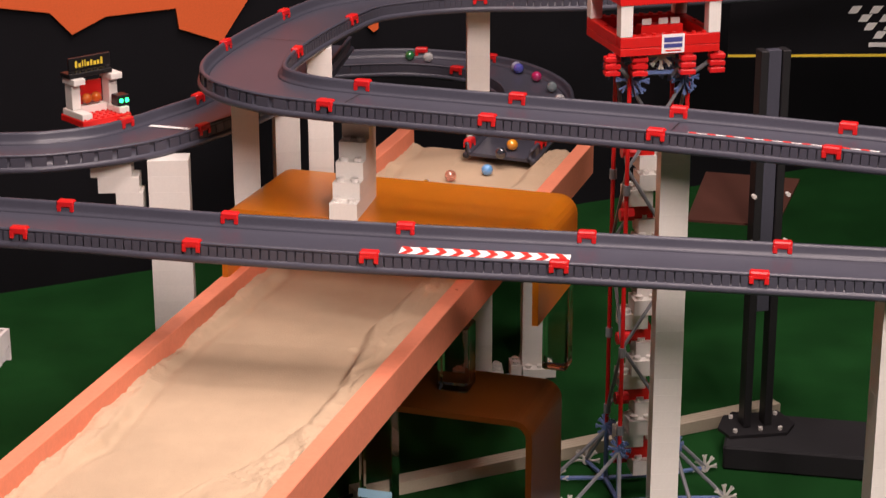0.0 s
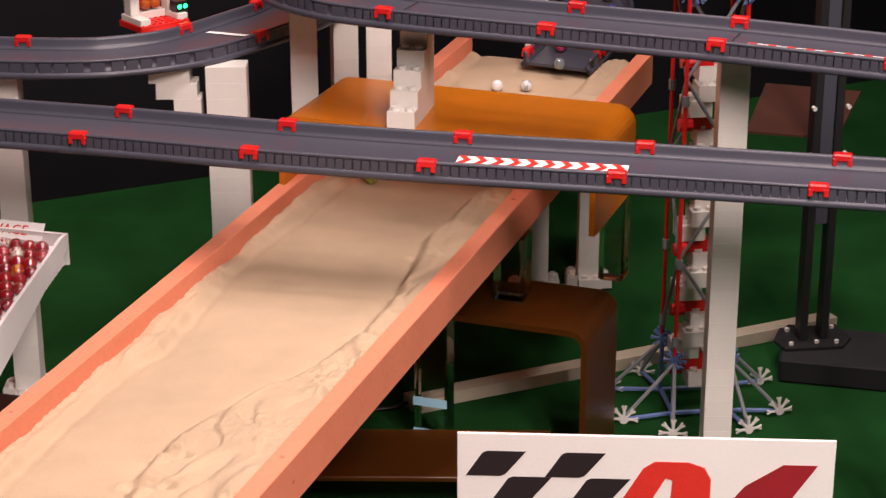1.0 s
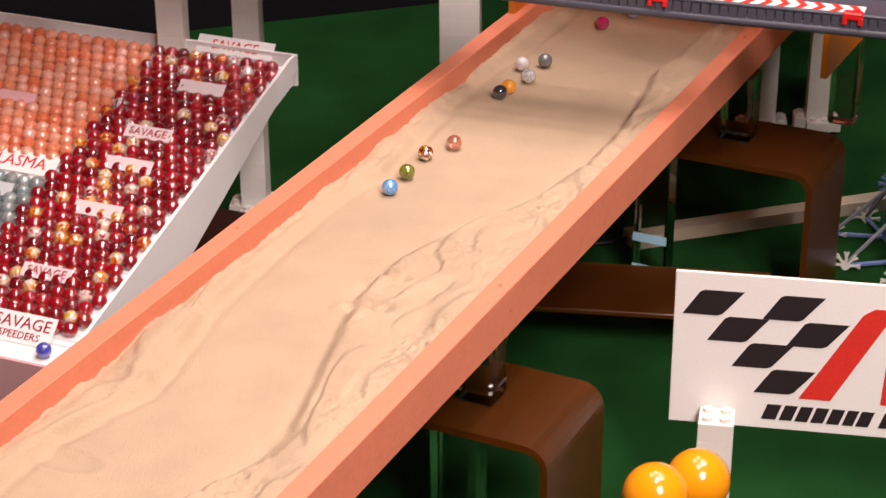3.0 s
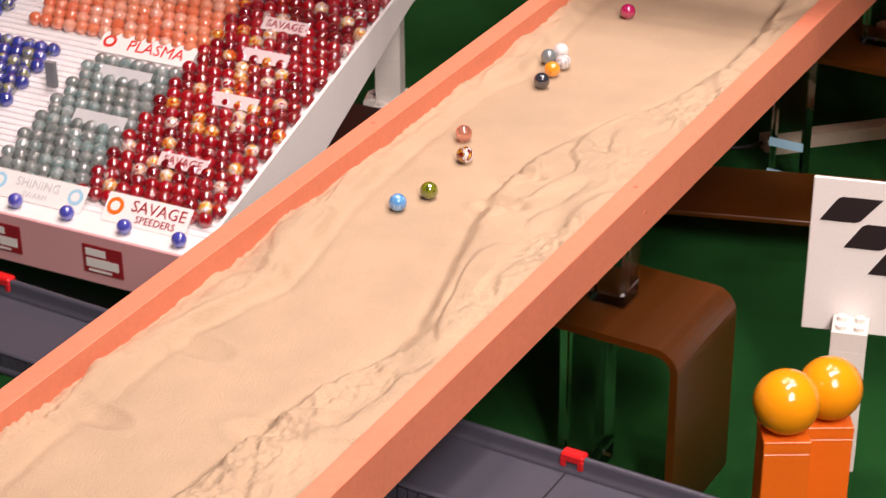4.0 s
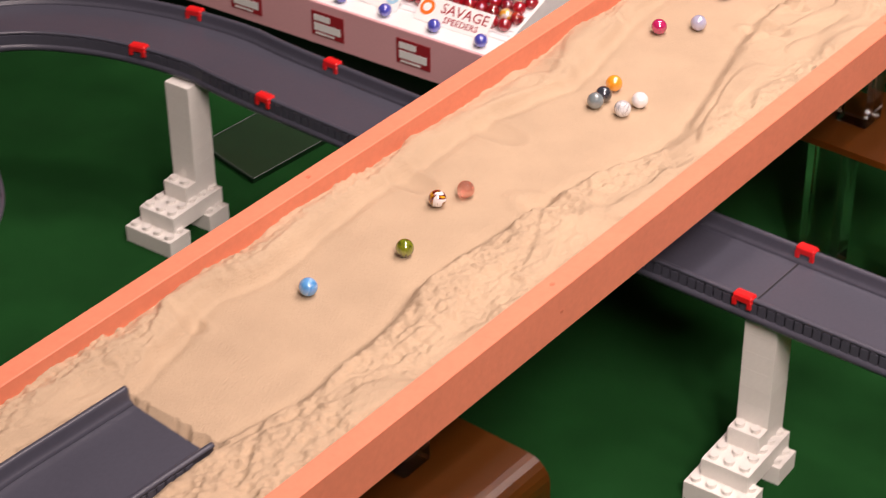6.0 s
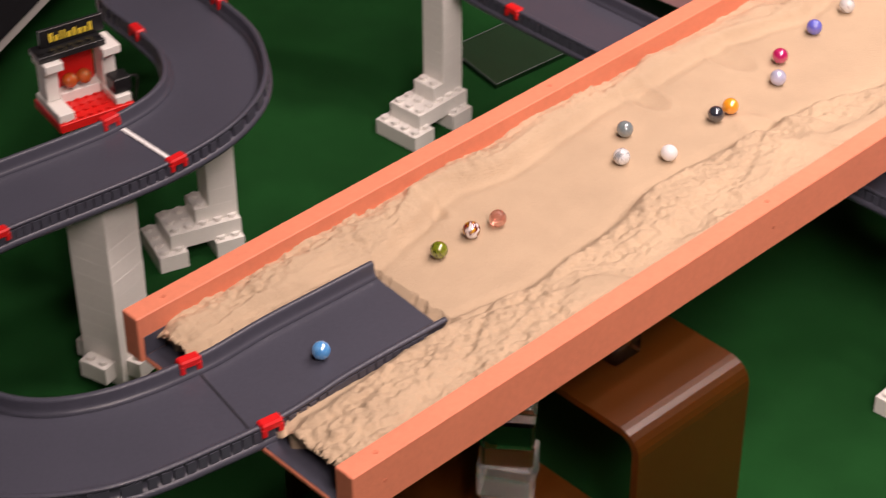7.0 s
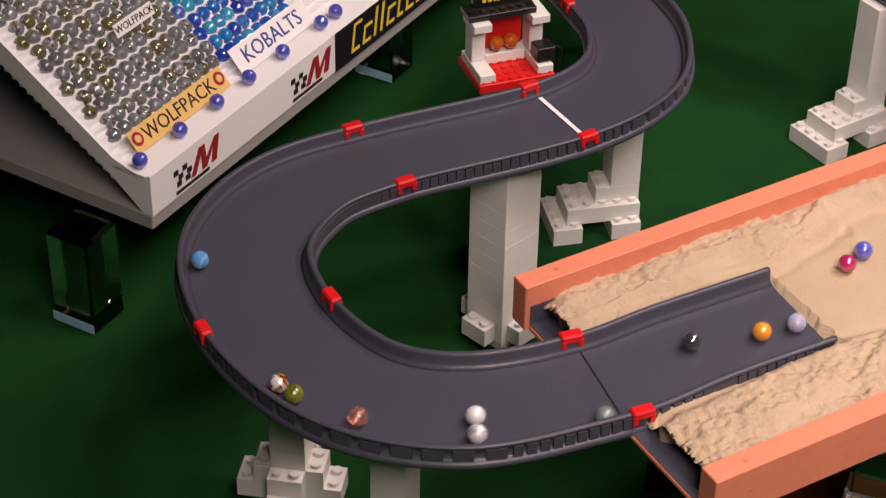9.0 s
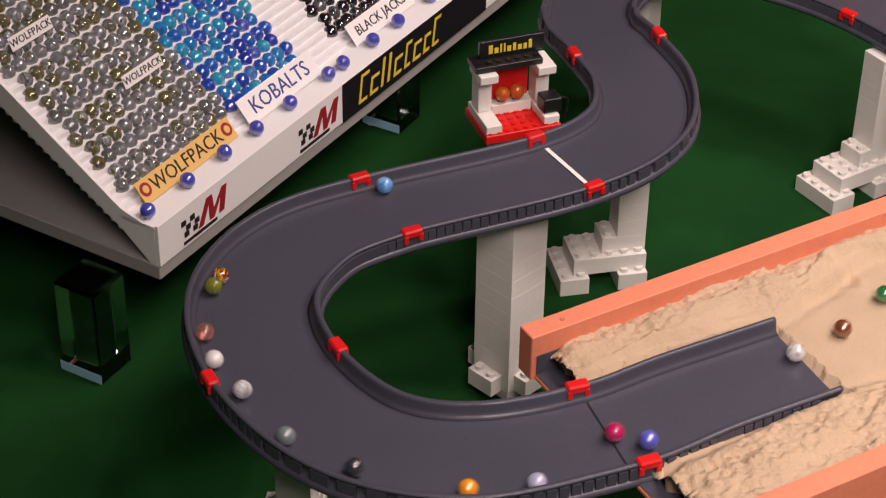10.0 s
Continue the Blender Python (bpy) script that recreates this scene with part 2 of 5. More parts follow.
def sand_run():
    t = thing("sand_run", "long salmon-painted wooden chute filled with sand", "marble run")
    for w0, w1 in ((RUN_R - 0.020, RUN_R), (RUN_L, RUN_L + 0.020)):
        bm = bmesh.new()
        plank(bm, w0, w1, -0.0445, 0.0, RUN0 + (0.003 if w1 > -0.9 else 0.0), RUN1)
        board = part("side_board", bm, WOOD, t)
        for s in (RUN0 + 0.035, 1.12, 1.66, 2.3):
            bm = bmesh.new()
            out = w1 > -0.9
            rod(bm, run(s, (w0 + w1) / 2, -0.001), run(s, (w0 + w1) / 2, 0.0004), 0.0022, 10)
            part("screw_hole", bm, WOOD_CUT, board)
            if out:
                bm = bmesh.new()
                rod(bm, run(s, w1 - 0.001, -0.022), run(s, w1 + 0.0004, -0.022), 0.0018, 10)
                part("screw_hole", bm, WOOD_CUT, board)
    bm = bmesh.new()
    plank(bm, RUN_L + 0.0205, RUN_R - 0.0205, -0.0445, -0.0400, RUN0 + 0.004, RUN1 - 0.004)
    part("floor_board", bm, WOOD, t)
    bm = bmesh.new()
    plank(bm, RUN_L + 0.0208, RUN_R - 0.0208, -0.0396, -0.0388, RUN0 + 0.005, RUN0 + 0.2, 0.0002)
    lining = part("lining", bm, TRACK, t, "dark grey lining sheet")
    for w in (RUN_L + 0.0204, RUN_R - 0.0212):
        bm = bmesh.new()
        plank(bm, w, w + 0.0008, -0.0386, -0.020, RUN0 + 0.005, RUN0 + 0.035, 0.0002)
        part("upstand", bm, TRACK, lining)
    return t


sand_run()

# where the smooth trough ends on either side: along, across
EDGE_R = [(0.5, -0.84), (0.836, -0.859), (0.905, -0.844), (1.009, -0.851), (1.08, -0.866), (1.138, -0.866), (1.19, -0.862), (1.296, -0.852), (1.364, -0.828), (1.41, -0.826),
          (1.475, -0.845), (1.556, -0.868), (1.628, -0.884), (1.70, -0.885), (1.771, -0.867), (1.871, -0.827), (1.966, -0.81), (2.06, -0.812), (2.211, -0.835),
          (2.36, -0.826), (2.84, -0.826), (3.0, -0.826)]
EDGE_L = [(0.5, -0.95), (0.848, -0.957), (0.916, -0.973), (0.967, -0.988), (1.017, -0.972), (1.141, -0.989), (1.233, -0.984), (1.321, -0.985), (1.411, -0.960), (1.45, -0.962),
          (1.567, -0.984), (1.697, -0.993), (1.821, -0.988), (1.864, -0.976), (2.032, -0.995), (2.16, -0.998), (2.31, -0.99), (2.864, -1.0), (3.0, -1.0)]


def along(table, s):
    return float(np.interp(s, [q[0] for q in table], [q[1] for q in table]))


def ease(a, b, v):
    u = min(max((v - a) / (b - a), 0.0), 1.0)
    return u * u * (3 - 2 * u)


def sand_height(s, w):
    """Above the boards' top."""
    wob = 0.0030 * noise.noise(Vector((s * 20, 1, 0))) + 0.0016 * noise.noise(Vector((s * 60, 5, 0)))
    er, el = along(EDGE_R, s) + wob, along(EDGE_L, s) + 0.0032 * noise.noise(Vector((s * 30, 9, 0))) - wob
    p = Vector((s, w, 0))
    h = -0.026 + 0.0016 * noise.noise(p * 9) + 0.0004 * noise.noise(Vector((s * 22, w * 60, 3)))
    side = w > (er + el) / 2
    out = w - er if side else el - w               # how far up the bank
    k = ease(-0.003, 0.017 if side else 0.024, out)
    if k > 0.0:
        # pushed and slumped folds that lie along the run
        bend = Vector((noise.noise(p * 11 + Vector((4, 0, 1))), noise.noise(p * 11 + Vector((0, 6, 8))), 0)) * 0.03
        q = p + bend
        fold = noise.noise(Vector((q.x * 9, q.y * 26, 2)))
        slump = ease(-0.16, 0.16, noise.noise(Vector((q.x * 15, q.y * 40, 7))))
        near = ease(1.30, 0.95, s)
        patch = ease(-0.06, 0.34, noise.noise(p * 10 + Vector((5, 2, 9))) + 0.32 * near + (0.04 if side else -0.08))
        crumb = max(0.0, noise.noise(p * 105 + Vector((3, 1, 0)))) + 0.6 * max(0.0, noise.noise(p * 210 + Vector((1, 7, 0))))
        grain = noise.fractal(p * 150 + Vector((2, 0, 6)), 0.7, 2.1, 3)
        bank = (0.0090 if side else 0.0085 + 0.0035 * near) + 0.0042 * fold + 0.0036 * slump + 0.0011 * noise.noise(p * 55)
        bank += patch * (0.0038 + 0.0006 * near) * (crumb + 0.28 * grain) + 0.0003 * grain
        h += k * bank
        # the crest of the scarp at the foot of the bank
        h += (0.0030 if side else 0.0040) * math.exp(-((out - 0.009) / 0.0050) ** 2) * max(0.0, 0.55 + noise.noise(p * 19))
    h -= (0.0016 if side else 0.0028) * math.exp(-((out + 0.004) / 0.006) ** 2) * max(0.0, 0.6 + 0.8 * noise.noise(p * 13))
    # scooped dents with a lip
    for ds, dw, r, depth in ((1.665, -0.868, 0.014, 0.0062), (1.61, -0.862, 0.019, 0.0066), (1.235, -0.845, 0.026, 0.006), (1.42, -0.992, 0.020, 0.004), (1.20, -0.975, 0.022, 0.005), (1.31, -0.965, 0.024, 0.004),
                             (0.93, -0.985, 0.016, 0.004), (2.16, -0.815, 0.016, 0.004), (1.95, -0.795, 0.018, 0.003)):
        d = ((s - ds) / (r * 0.5)) ** 2 + ((w - dw) / r) ** 2
        if d < 6:
            h -= depth * math.exp(-d) - 0.35 * depth * math.exp(-((math.sqrt(d) - 1.5) / 0.35) ** 2)
    # the banks sink a little to the boards
    edge = min(RUN_R - 0.02 - w, w - RUN_L - 0.02)
    h -= 0.0042 * math.exp(-(edge / 0.009) ** 2) * (0.8 + 0.35 * noise.noise(p * 45) + 0.45 * noise.noise(p * 130))
    # the end slumps away
    if s < 0.672:
        h -= (0.672 - s) * 0.35 * (1 + 0.6 * noise.noise(p * 62))
    return h


def sand():
    ns, nw = 1560, 190
    s0, s1, w0, w1 = RUN0 + 0.014, RUN1 - 0.002, RUN_L + 0.0195, RUN_R - 0.0195
    verts, faces = [], []
    for i in range(ns + 1):
        for j in range(nw + 1):
            s, w = s0 + (s1 - s0) * i / ns, w0 + (w1 - w0) * j / nw
            if i == 0 or i == 1:
                ragged = 0.012 + 0.010 * noise.noise(Vector((w * 60, 3, 1))) + 0.012 * noise.noise(Vector((w * 18, 8, 1)))
                s += ragged * (1 - 0.4 * i)
            h = sand_height(s, w) if i else -0.0385
            # hollow for the track that leaves the sand
            c = float(np.interp(s, (0.64, 0.73, 0.83), (-0.9175, -0.912, -0.9035)))
            if s < 0.92 and abs(w - c) < 0.09:
                h = min(h, -0.0175 - 0.010 * min(max(0.0, s - 0.82), 0.055) / 0.055 + 0.9 * max(0.0, abs(w - c) - 0.058) + 0.5 * max(0.0, s - 0.862) + 0.0018 * noise.noise(Vector((s * 70, w * 70, 4))))
            if s < 0.838 + 0.004 * noise.noise(Vector((w * 90, 2, 5))) and abs(w - c) < 0.0545:
                h = -0.0385
            if s > 2.82 and -0.935 < w < -0.815:
                h = min(h, -0.030)
            verts.append(run(s, w, h))
    for i in range(ns):
        for j in range(nw):
            a = i * (nw + 1) + j
            faces.append((a, a + 1, a + nw + 2, a + nw + 1))
    me = bpy.data.meshes.new("sand")
    me.from_pydata([tuple(v) for v in verts], [], faces)
    me.materials.append(SAND)
    me.polygons.foreach_set("use_smooth", [True] * len(me.polygons))
    tagged(new("sand", me), "fine pale beige sand with raked banks lying in the chute", "sand", kind="stuff")


sand()

# ---- marble tracks ----
HALF, WALL = 0.0478, 0.0135


def clip_mesh():
    bm = bmesh.new()
    box(bm, (-0.0098, -0.0054, -0.0022), (0.0098, 0.0052, 0.0060), 0.0016)
    for x in (-0.0098, 0.0050):
        box(bm, (x, -0.0056, -0.0066), (x + 0.0048, -0.0034, 0.0016), 0.0007)
        box(bm, (x, 0.0032, -0.0066), (x + 0.0048, 0.0054, 0.0016), 0.0007)
    me = bpy.data.meshes.new("clip")
    bm.to_mesh(me)
    bm.free()
    me.materials.append(RED)
    return me


CLIP = clip_mesh()


def track(points, label, left_clips=(), right_clips=(), notch=0.0093, joints=(), half=HALF, wide=None):
    """A grey plastic marble track along points on its bed. Clips and joints are given by places near them."""
    t = thing("marble_track", label, "marble track")
    line = glide(points, 0.003)
    right = sides(line)
    extra = [wide(q) if wide else 0.0 for q in line]
    bm = bmesh.new()
    sweep(bm, line, right, [(-half, -0.005), (half, -0.005), (half, 0.0), (half * 0.9, -0.0002), (half * 0.72, -0.0006), (-half * 0.72, -0.0006), (-half * 0.9, -0.0002), (-half, 0.0)], extra)
    part("bed", bm, TRACK, t, smooth=False)
    for sign, places in ((-1, left_clips), (1, right_clips)):
        h = half
        bm = bmesh.new()
        sweep(bm, line, right, [(sign * u, v) for u, v in ((h - 0.0080, 0.0003), (h - 0.0050, 0.0018), (h - 0.0034, 0.0050), (h - 0.0030, WALL - 0.0030), (h - 0.0024, WALL - 0.0010), (h - 0.0010, WALL),
                                                            (h + 0.0012, WALL), (h + 0.0027, WALL - 0.0010), (h + 0.0030, WALL - 0.0026), (h + 0.0008, WALL - 0.0038), (h + 0.0004, -0.0006),
                                                            (h + 0.0036, -0.0010), (h + 0.0056, -0.0028), (h + 0.0058, -0.0058), (h + 0.0040, -0.0085), (h - 0.0010, -0.0085))], extra)
        wall = part("side_wall", bm, TRACK, t, smooth=True)
        bm = bmesh.new()
        gap = 0.0016
        i = 0
        while i + 8 < len(line):
            # moulded bends have longer ribs than straights
            d0, d1 = line[i + 1] - line[i], line[i + 8] - line[i + 7]
            turn = (d0.x * d1.y - d0.y * d1.x) / (d0.length * d1.length)
            count = round(notch / 0.003) if abs(turn) < 0.10 else (6 if turn * sign > 0 else 4)
            a, b = line[i], line[i + count]
            d = (b - a).normalized()
            a2, b2, r = a + d * gap / 2, b - d * gap / 2, right[i + count // 2] * sign
            e = extra[i + count // 2]
            v = []
            for q in (a2, b2):
                for u, z in ((h + 0.0002, -0.0012), (h + 0.0035, -0.0012), (h + 0.0032, WALL - 0.0040), (h + 0.0002, WALL - 0.0034)):
                    v.append(bm.verts.new(q + r * (u + e) + Vector((0, 0, z))))
            for f in ((0, 1, 2, 3), (7, 6, 5, 4), (1, 5, 6, 2), (2, 6, 7, 3), (0, 4, 5, 1)):
                bm.faces.new([v[k] for k in f])
            i += count
        bmesh.ops.recalc_face_normals(bm, faces=bm.faces[:])
        tagged(part("rib", bm, TRACK, wall), kind="stuff")
        for x, y in places:
            i = min(range(len(line)), key=lambda k: (line[k].x - x) ** 2 + (line[k].y - y) ** 2)
            d = line[min(i + 1, len(line) - 1)] - line[max(i - 1, 0)]
            ob = new("clip", CLIP)
            ob.parent = t
            h = half + extra[i]
            p = line[i] + right[i] * sign * (h + 0.0005)
            ob.matrix_basis = pose(p.x, p.y, p.z + WALL - 0.004, 0, 0, math.degrees(math.atan2(d.y, d.x)))
            bm = bmesh.new()
            rod(bm, line[i] + right[i] * sign * (h + 0.0022) + Vector((0, 0, -0.008)), line[i] + right[i] * sign * (h + 0.0056) + Vector((0, 0, -0.004)), 0.0009, 6)
            part("joint_pin", bm, TRACK_DARK, t)
    for x, y in joints:
        i = min(range(1, len(line) - 1), key=lambda k: (line[k].x - x) ** 2 + (line[k].y - y) ** 2)
        d = (line[i + 1] - line[i - 1]).normalized() * 0.0006
        u = Vector((0, 0, 0.0003))
        bm = bmesh.new()
        c = right[i] * (half + extra[i] - 0.004)
        bm.faces.new([bm.verts.new(line[i] + q + u) for q in (-c - d, c - d, c + d, -c + d)])
        part("joint", bm, TRACK_DARK, t, "dark joint between two track pieces")
    return t, line, right


FRONT_Z, TOP_Z, LEFT_Z, LOW_Z, END_Z = 0.420, 0.518, 0.438, 0.180, 0.230
# straight track that crosses over the run
front, front_line, front_right = track([(-1.5, 2.56, FRONT_Z), (-0.80, 2.405, FRONT_Z), (-0.422, 2.322, FRONT_Z), (-0.24, 2.276, FRONT_Z), (-0.057, 2.237, FRONT_Z), (0.13, 2.205, FRONT_Z),
                                        (0.322, 2.169, FRONT_Z), (0.7, 2.10, FRONT_Z), (1.3, 1.98, FRONT_Z)],
                                       "straight dark grey marble track with red clips over the sand",
                                       [(-0.59, 2.42), (-0.405, 2.375), (-0.223, 2.328), (-0.039, 2.289), (0.149, 2.257), (0.34, 2.21), (0.53, 2.17)],
                                       [(-0.62, 2.32), (-0.439, 2.270), (-0.258, 2.223), (-0.075, 2.185), (0.111, 2.154), (0.305, 2.128), (0.49, 2.09)])
# upper track that turns back behind
top, top_line, top_right = track([(1.1, 1.98, TOP_Z), (0.57, 2.193, TOP_Z), (0.403, 2.264, TOP_Z), (0.236, 2.333, TOP_Z), (0.066, 2.394, TOP_Z), (-0.107, 2.459, TOP_Z), (-0.185, 2.503, TOP_Z),
                                  (-0.228, 2.572, TOP_Z), (-0.217, 2.689, TOP_Z), (-0.157, 2.869, TOP_Z), (-0.098, 2.965, TOP_Z), (0.03, 3.022, TOP_Z), (0.2, 3.030, TOP_Z), (0.4, 3.08, TOP_Z),
                                  (0.75, 3.19, TOP_Z)],
                                 "dark grey plastic marble track with a hairpin bend on white columns",
                                 [(0.386, 2.219), (0.219, 2.290), (0.049, 2.351), (-0.123, 2.424), (-0.264, 2.709), (-0.205, 2.889)],
                                 [(0.420, 2.308), (0.253, 2.375), (0.082, 2.437), (-0.090, 2.501), (-0.169, 2.668), (-0.108, 2.849), (0.059, 2.956)],
                                 joints=[(0.24, 2.333), (-0.107, 2.459), (-0.19, 2.77)])
# track with the winner's booth at the back
left, left_line, left_right = track([(-1.6, 2.45, LEFT_Z), (-0.9, 2.49, LEFT_Z), (-0.68, 2.54, LEFT_Z), (-0.51, 2.536, LEFT_Z), (-0.44, 2.547, LEFT_Z), (-0.365, 2.588, LEFT_Z), (-0.293, 2.685, LEFT_Z),
                                     (-0.255, 2.75, LEFT_Z), (-0.20, 2.9, LEFT_Z), (-0.17, 3.1, LEFT_Z)],
                                    "curved dark grey plastic marble track beside a toy booth",
                                    [(-0.306, 2.759), (-0.37, 2.64), (-0.56, 2.6), (-0.61, 2.6)], [(-0.279, 2.61), (-0.60, 2.5)], notch=0.014)
# loop that feeds the run
feed, feed_line, feed_right = track([(-0.27, 3.25, 0.363), (-0.15, 3.293, 0.36), (-0.03, 3.318, 0.356), (0.08, 3.28, 0.352), (0.140, 3.20, 0.345), (0.146, 3.11, 0.336),
                                     (0.118, 3.048, 0.322), (0.083, 2.970, 0.309)],
                                    "dark grey plastic marble track bend leading onto the sand", [(-0.02, 3.37), (0.09, 3.34), (0.13, 2.99)], [(0.03, 3.25), (0.022, 3.01)], notch=0.014)
# low track that passes under the run and comes round to the last bend
low, low_line, low_right = track([(1.0, 1.12, LOW_Z), (0.30, 1.345, LOW_Z), (0.127, 1.40, LOW_Z), (-0.22, 1.513, LOW_Z), (-0.757, 1.692, LOW_Z), (-0.88, 1.733, LOW_Z + 0.003), (-1.0, 1.738, 0.188), (-1.10, 1.70, 0.195),
                                  (-1.166, 1.61, 0.205), (-1.155, 1.51, 0.215), (-1.105, 1.435, 0.224), (-1.045, 1.40, END_Z), (-0.975, 1.358, END_Z), (-0.929, 1.285, END_Z), (-0.937, 1.183, END_Z),
                                  (-1.009, 1.015, END_Z), (-1.029, 0.922, END_Z), (-0.996, 0.836, END_Z), (-0.912, 0.783, END_Z), (-0.806, 0.770, END_Z), (-0.722, 0.812, 0.2320), (-0.660, 0.904, 0.2366),
                                  (-0.629, 0.983, 0.2420), (-0.589, 1.078, 0.2470)],
                                 "dark grey marble track winding from the sand into bends",
                                 [(-0.06, 1.413), (-0.236, 1.471), (-0.775, 1.649), (-0.941, 1.691), (-1.117, 1.623), (-1.022, 1.44), (-0.89, 1.17), (-0.96, 0.998), (-0.892, 0.832), (-0.712, 0.925)],
                                 [(-0.02, 1.50), (-0.203, 1.556), (-0.74, 1.736), (-0.921, 1.798), (-1.06, 1.352), (-0.984, 1.198), (-1.055, 1.030), (-0.935, 0.737), (-0.610, 0.890)],
                                 joints=[(-0.22, 1.513), (-0.662, 0.907)],
                                 wide=lambda q: 0.0055 * min(max((1.02 - q.y) / 0.12, 0.0), 1.0) * min(max((-0.66 - q.x) / 0.06, 0.3), 1.0) + (0.002 if q.y < 1.45 and q.x < -0.5 else 0.0))

# ---- building bricks ----
STUD, BRICK_H = 0.0159, 0.0192


def brick_mesh(nx, ny, studs, mat, name="brick"):
    bm = bmesh.new()
    x, y = nx * STUD / 2 - 0.0001, ny * STUD / 2 - 0.0001
    box(bm, (-x, -y, 0.0), (x, y, BRICK_H), 0.00015)
    if studs:
        for i in range(nx):
            for j in range(ny):
                c = Vector(((i - (nx - 1) / 2) * STUD, (j - (ny - 1) / 2) * STUD, BRICK_H - 0.0005))
                rod(bm, c, c + Vector((0, 0, 0.0045)), 0.0047, 10)
    me = bpy.data.meshes.new(name)
    bm.to_mesh(me)
    bm.free()
    me.materials.append(mat)
    return me


BRICKS = {}


def brick(parent, nx, ny, x, y, z, studs=False, mat=WHITE_BRICK, turn=0.0):
    key = (nx, ny, studs, mat.name)
    if key not in BRICKS:
        BRICKS[key] = brick_mesh(nx, ny, studs, mat)
    ob = new("brick", BRICKS[key])
    ob.parent = parent
    ob.matrix_basis = pose(x, y, z, 0, 0, turn)
    return ob


def column(x, y, top, turn=0.0, nx=2, ny=2, base=0, label="white building-brick column standing on the green floor", z0=0.0, head=(), plain=False):
    """A stacked column; base: how many brick steps spread at its foot."""
    n = int((top - z0) / BRICK_H)
    foot = (top - z0) - n * BRICK_H          # the lowest brick takes up the rest as a foot plate
    t = thing("support_column", label, "column", "columns under the tracks", pose(x, y, z0, 0, 0, turn))
    if foot > 0.001:
        bm = bmesh.new()
        box(bm, (-nx * STUD / 2, -ny * STUD / 2, 0), (nx * STUD / 2, ny * STUD / 2, foot), 0.0005)
        part("foot_plate", bm, WHITE_BRICK, t)
    for i in range(n):
        brick(t, nx, ny, random.uniform(-0.0001, 0.0001), 0, foot + i * BRICK_H, studs=(i == n - 1 and not plain))
    for k in range(base):
        reach = base - k
        for turned, sx in ((0, -1), (0, 1), (90, -1), (90, 1)):
            if turned and (reach + int(x * 1000)) % 3 == 0 and base > 1:
                continue
            d = (ny if turned else nx) * STUD / 2 + reach * STUD / 2
            a = math.radians(turned)
            brick(t, reach, 2, sx * d * math.cos(a), sx * d * math.sin(a), foot + k * BRICK_H, True, turn=turned)
    for hx, hz, w in head:
        brick(t, w, 2, hx, 0, top - z0 - hz, False)
    return t


column(0.250, 2.385, TOP_Z - 0.0085, 2, label="tall white building-brick column under the upper track", plain=True)
column(-0.317, 2.553, LEFT_Z - 0.0085, 2, nx=3, label="white building-brick column with a stepped head", plain=True,
       head=((-0.066, BRICK_H, 3), (-0.058, 2 * BRICK_H, 3), (-0.046, 3 * BRICK_H, 2), (-0.038, 4 * BRICK_H, 1)))
column(-0.231, 2.600, TOP_Z - 0.0085, 6, plain=True)
column(-0.196, 2.79, LEFT_Z - 0.0085, 12, plain=True)
column(-0.151, 2.775, TOP_Z - 0.0085, 4, plain=True)
column(0.057, 3.062, TOP_Z - 0.0085, 2, plain=True)
column(0.131, 2.925, 0.272, 3, base=1, plain=True)
column(0.055, 2.86, 0.27, 3, base=2, label="white building-brick column with a stepped studded foot")
column(-0.572, 2.535, LEFT_Z - 0.0085, 2, base=1, plain=True)
column(-0.655, 2.50, LEFT_Z - 0.0085, 2, head=((-0.03, BRICK_H, 3), (0.03, BRICK_H, 3)), plain=True)
column(0.444, 2.150, FRONT_Z - 0.0085, 4, plain=True)
column(-0.950, 1.128, END_Z - 0.0085, -3, nx=3, ny=3, base=1, label="thick white building-brick column with a studded foot", plain=True)
column(-0.930, 0.818, END_Z - 0.0085, 33, base=2, label="white building-brick column with a stepped studded foot", plain=True)
column(-0.792, 0.806, END_Z - 0.0085, 20, plain=True)
column(-1.17, 1.62, 0.195, 10, plain=True)


def trestle(x, y, top, turn):
    """A column on two long feet set apart."""
    t = thing("support_column", "white building-brick column astride two studded feet", "column", "columns under the tracks", pose(x, y, 0, 0, 0, turn))
    for dy in (-2, 2):
        brick(t, 4, 2, 0, dy * STUD, 0, True)
    brick(t, 3, 5, 0, 0.5 * STUD, BRICK_H, True)
    back = 2.0 * STUD
    brick(t, 2, 3, 0, 1.5 * STUD, 2 * BRICK_H, True)
    z = 3 * BRICK_H
    while z + BRICK_H <= top:
        brick(t, 2, 2, 0, back, z)
        z += BRICK_H
    if top - z > 0.001:
        bm = bmesh.new()
        box(bm, (-STUD, back - STUD, z), (STUD, back + STUD, top), 0.0003)
        part("top_plate", bm, WHITE_BRICK, t)


trestle(-0.894, 1.656, LOW_Z - 0.0085, -15)
trestle(-0.224, 1.450, LOW_Z - 0.0085, -15)
trestle(-0.999, 1.331, END_Z - 0.0085, -36)


def stair_block(x, y, z0):
    """White steps of bricks that carry the upper track on top of the arch."""
    t = thing("brick_stair", "white building-brick stair carrying the track on the amber arch", "brick stair", m=pose(x, y, z0, 0, 0, 78))
    for k, n in enumerate((6, 5, 4, 3)):
        brick(t, n, 2, (n - 6) * -STUD / 2, 0, k * BRICK_H, True)
    z = 4 * BRICK_H
    while z + BRICK_H < TOP_Z - 0.006 - z0:
        brick(t, 2, 2, 2 * STUD, 0, z)
        z += BRICK_H
    return t


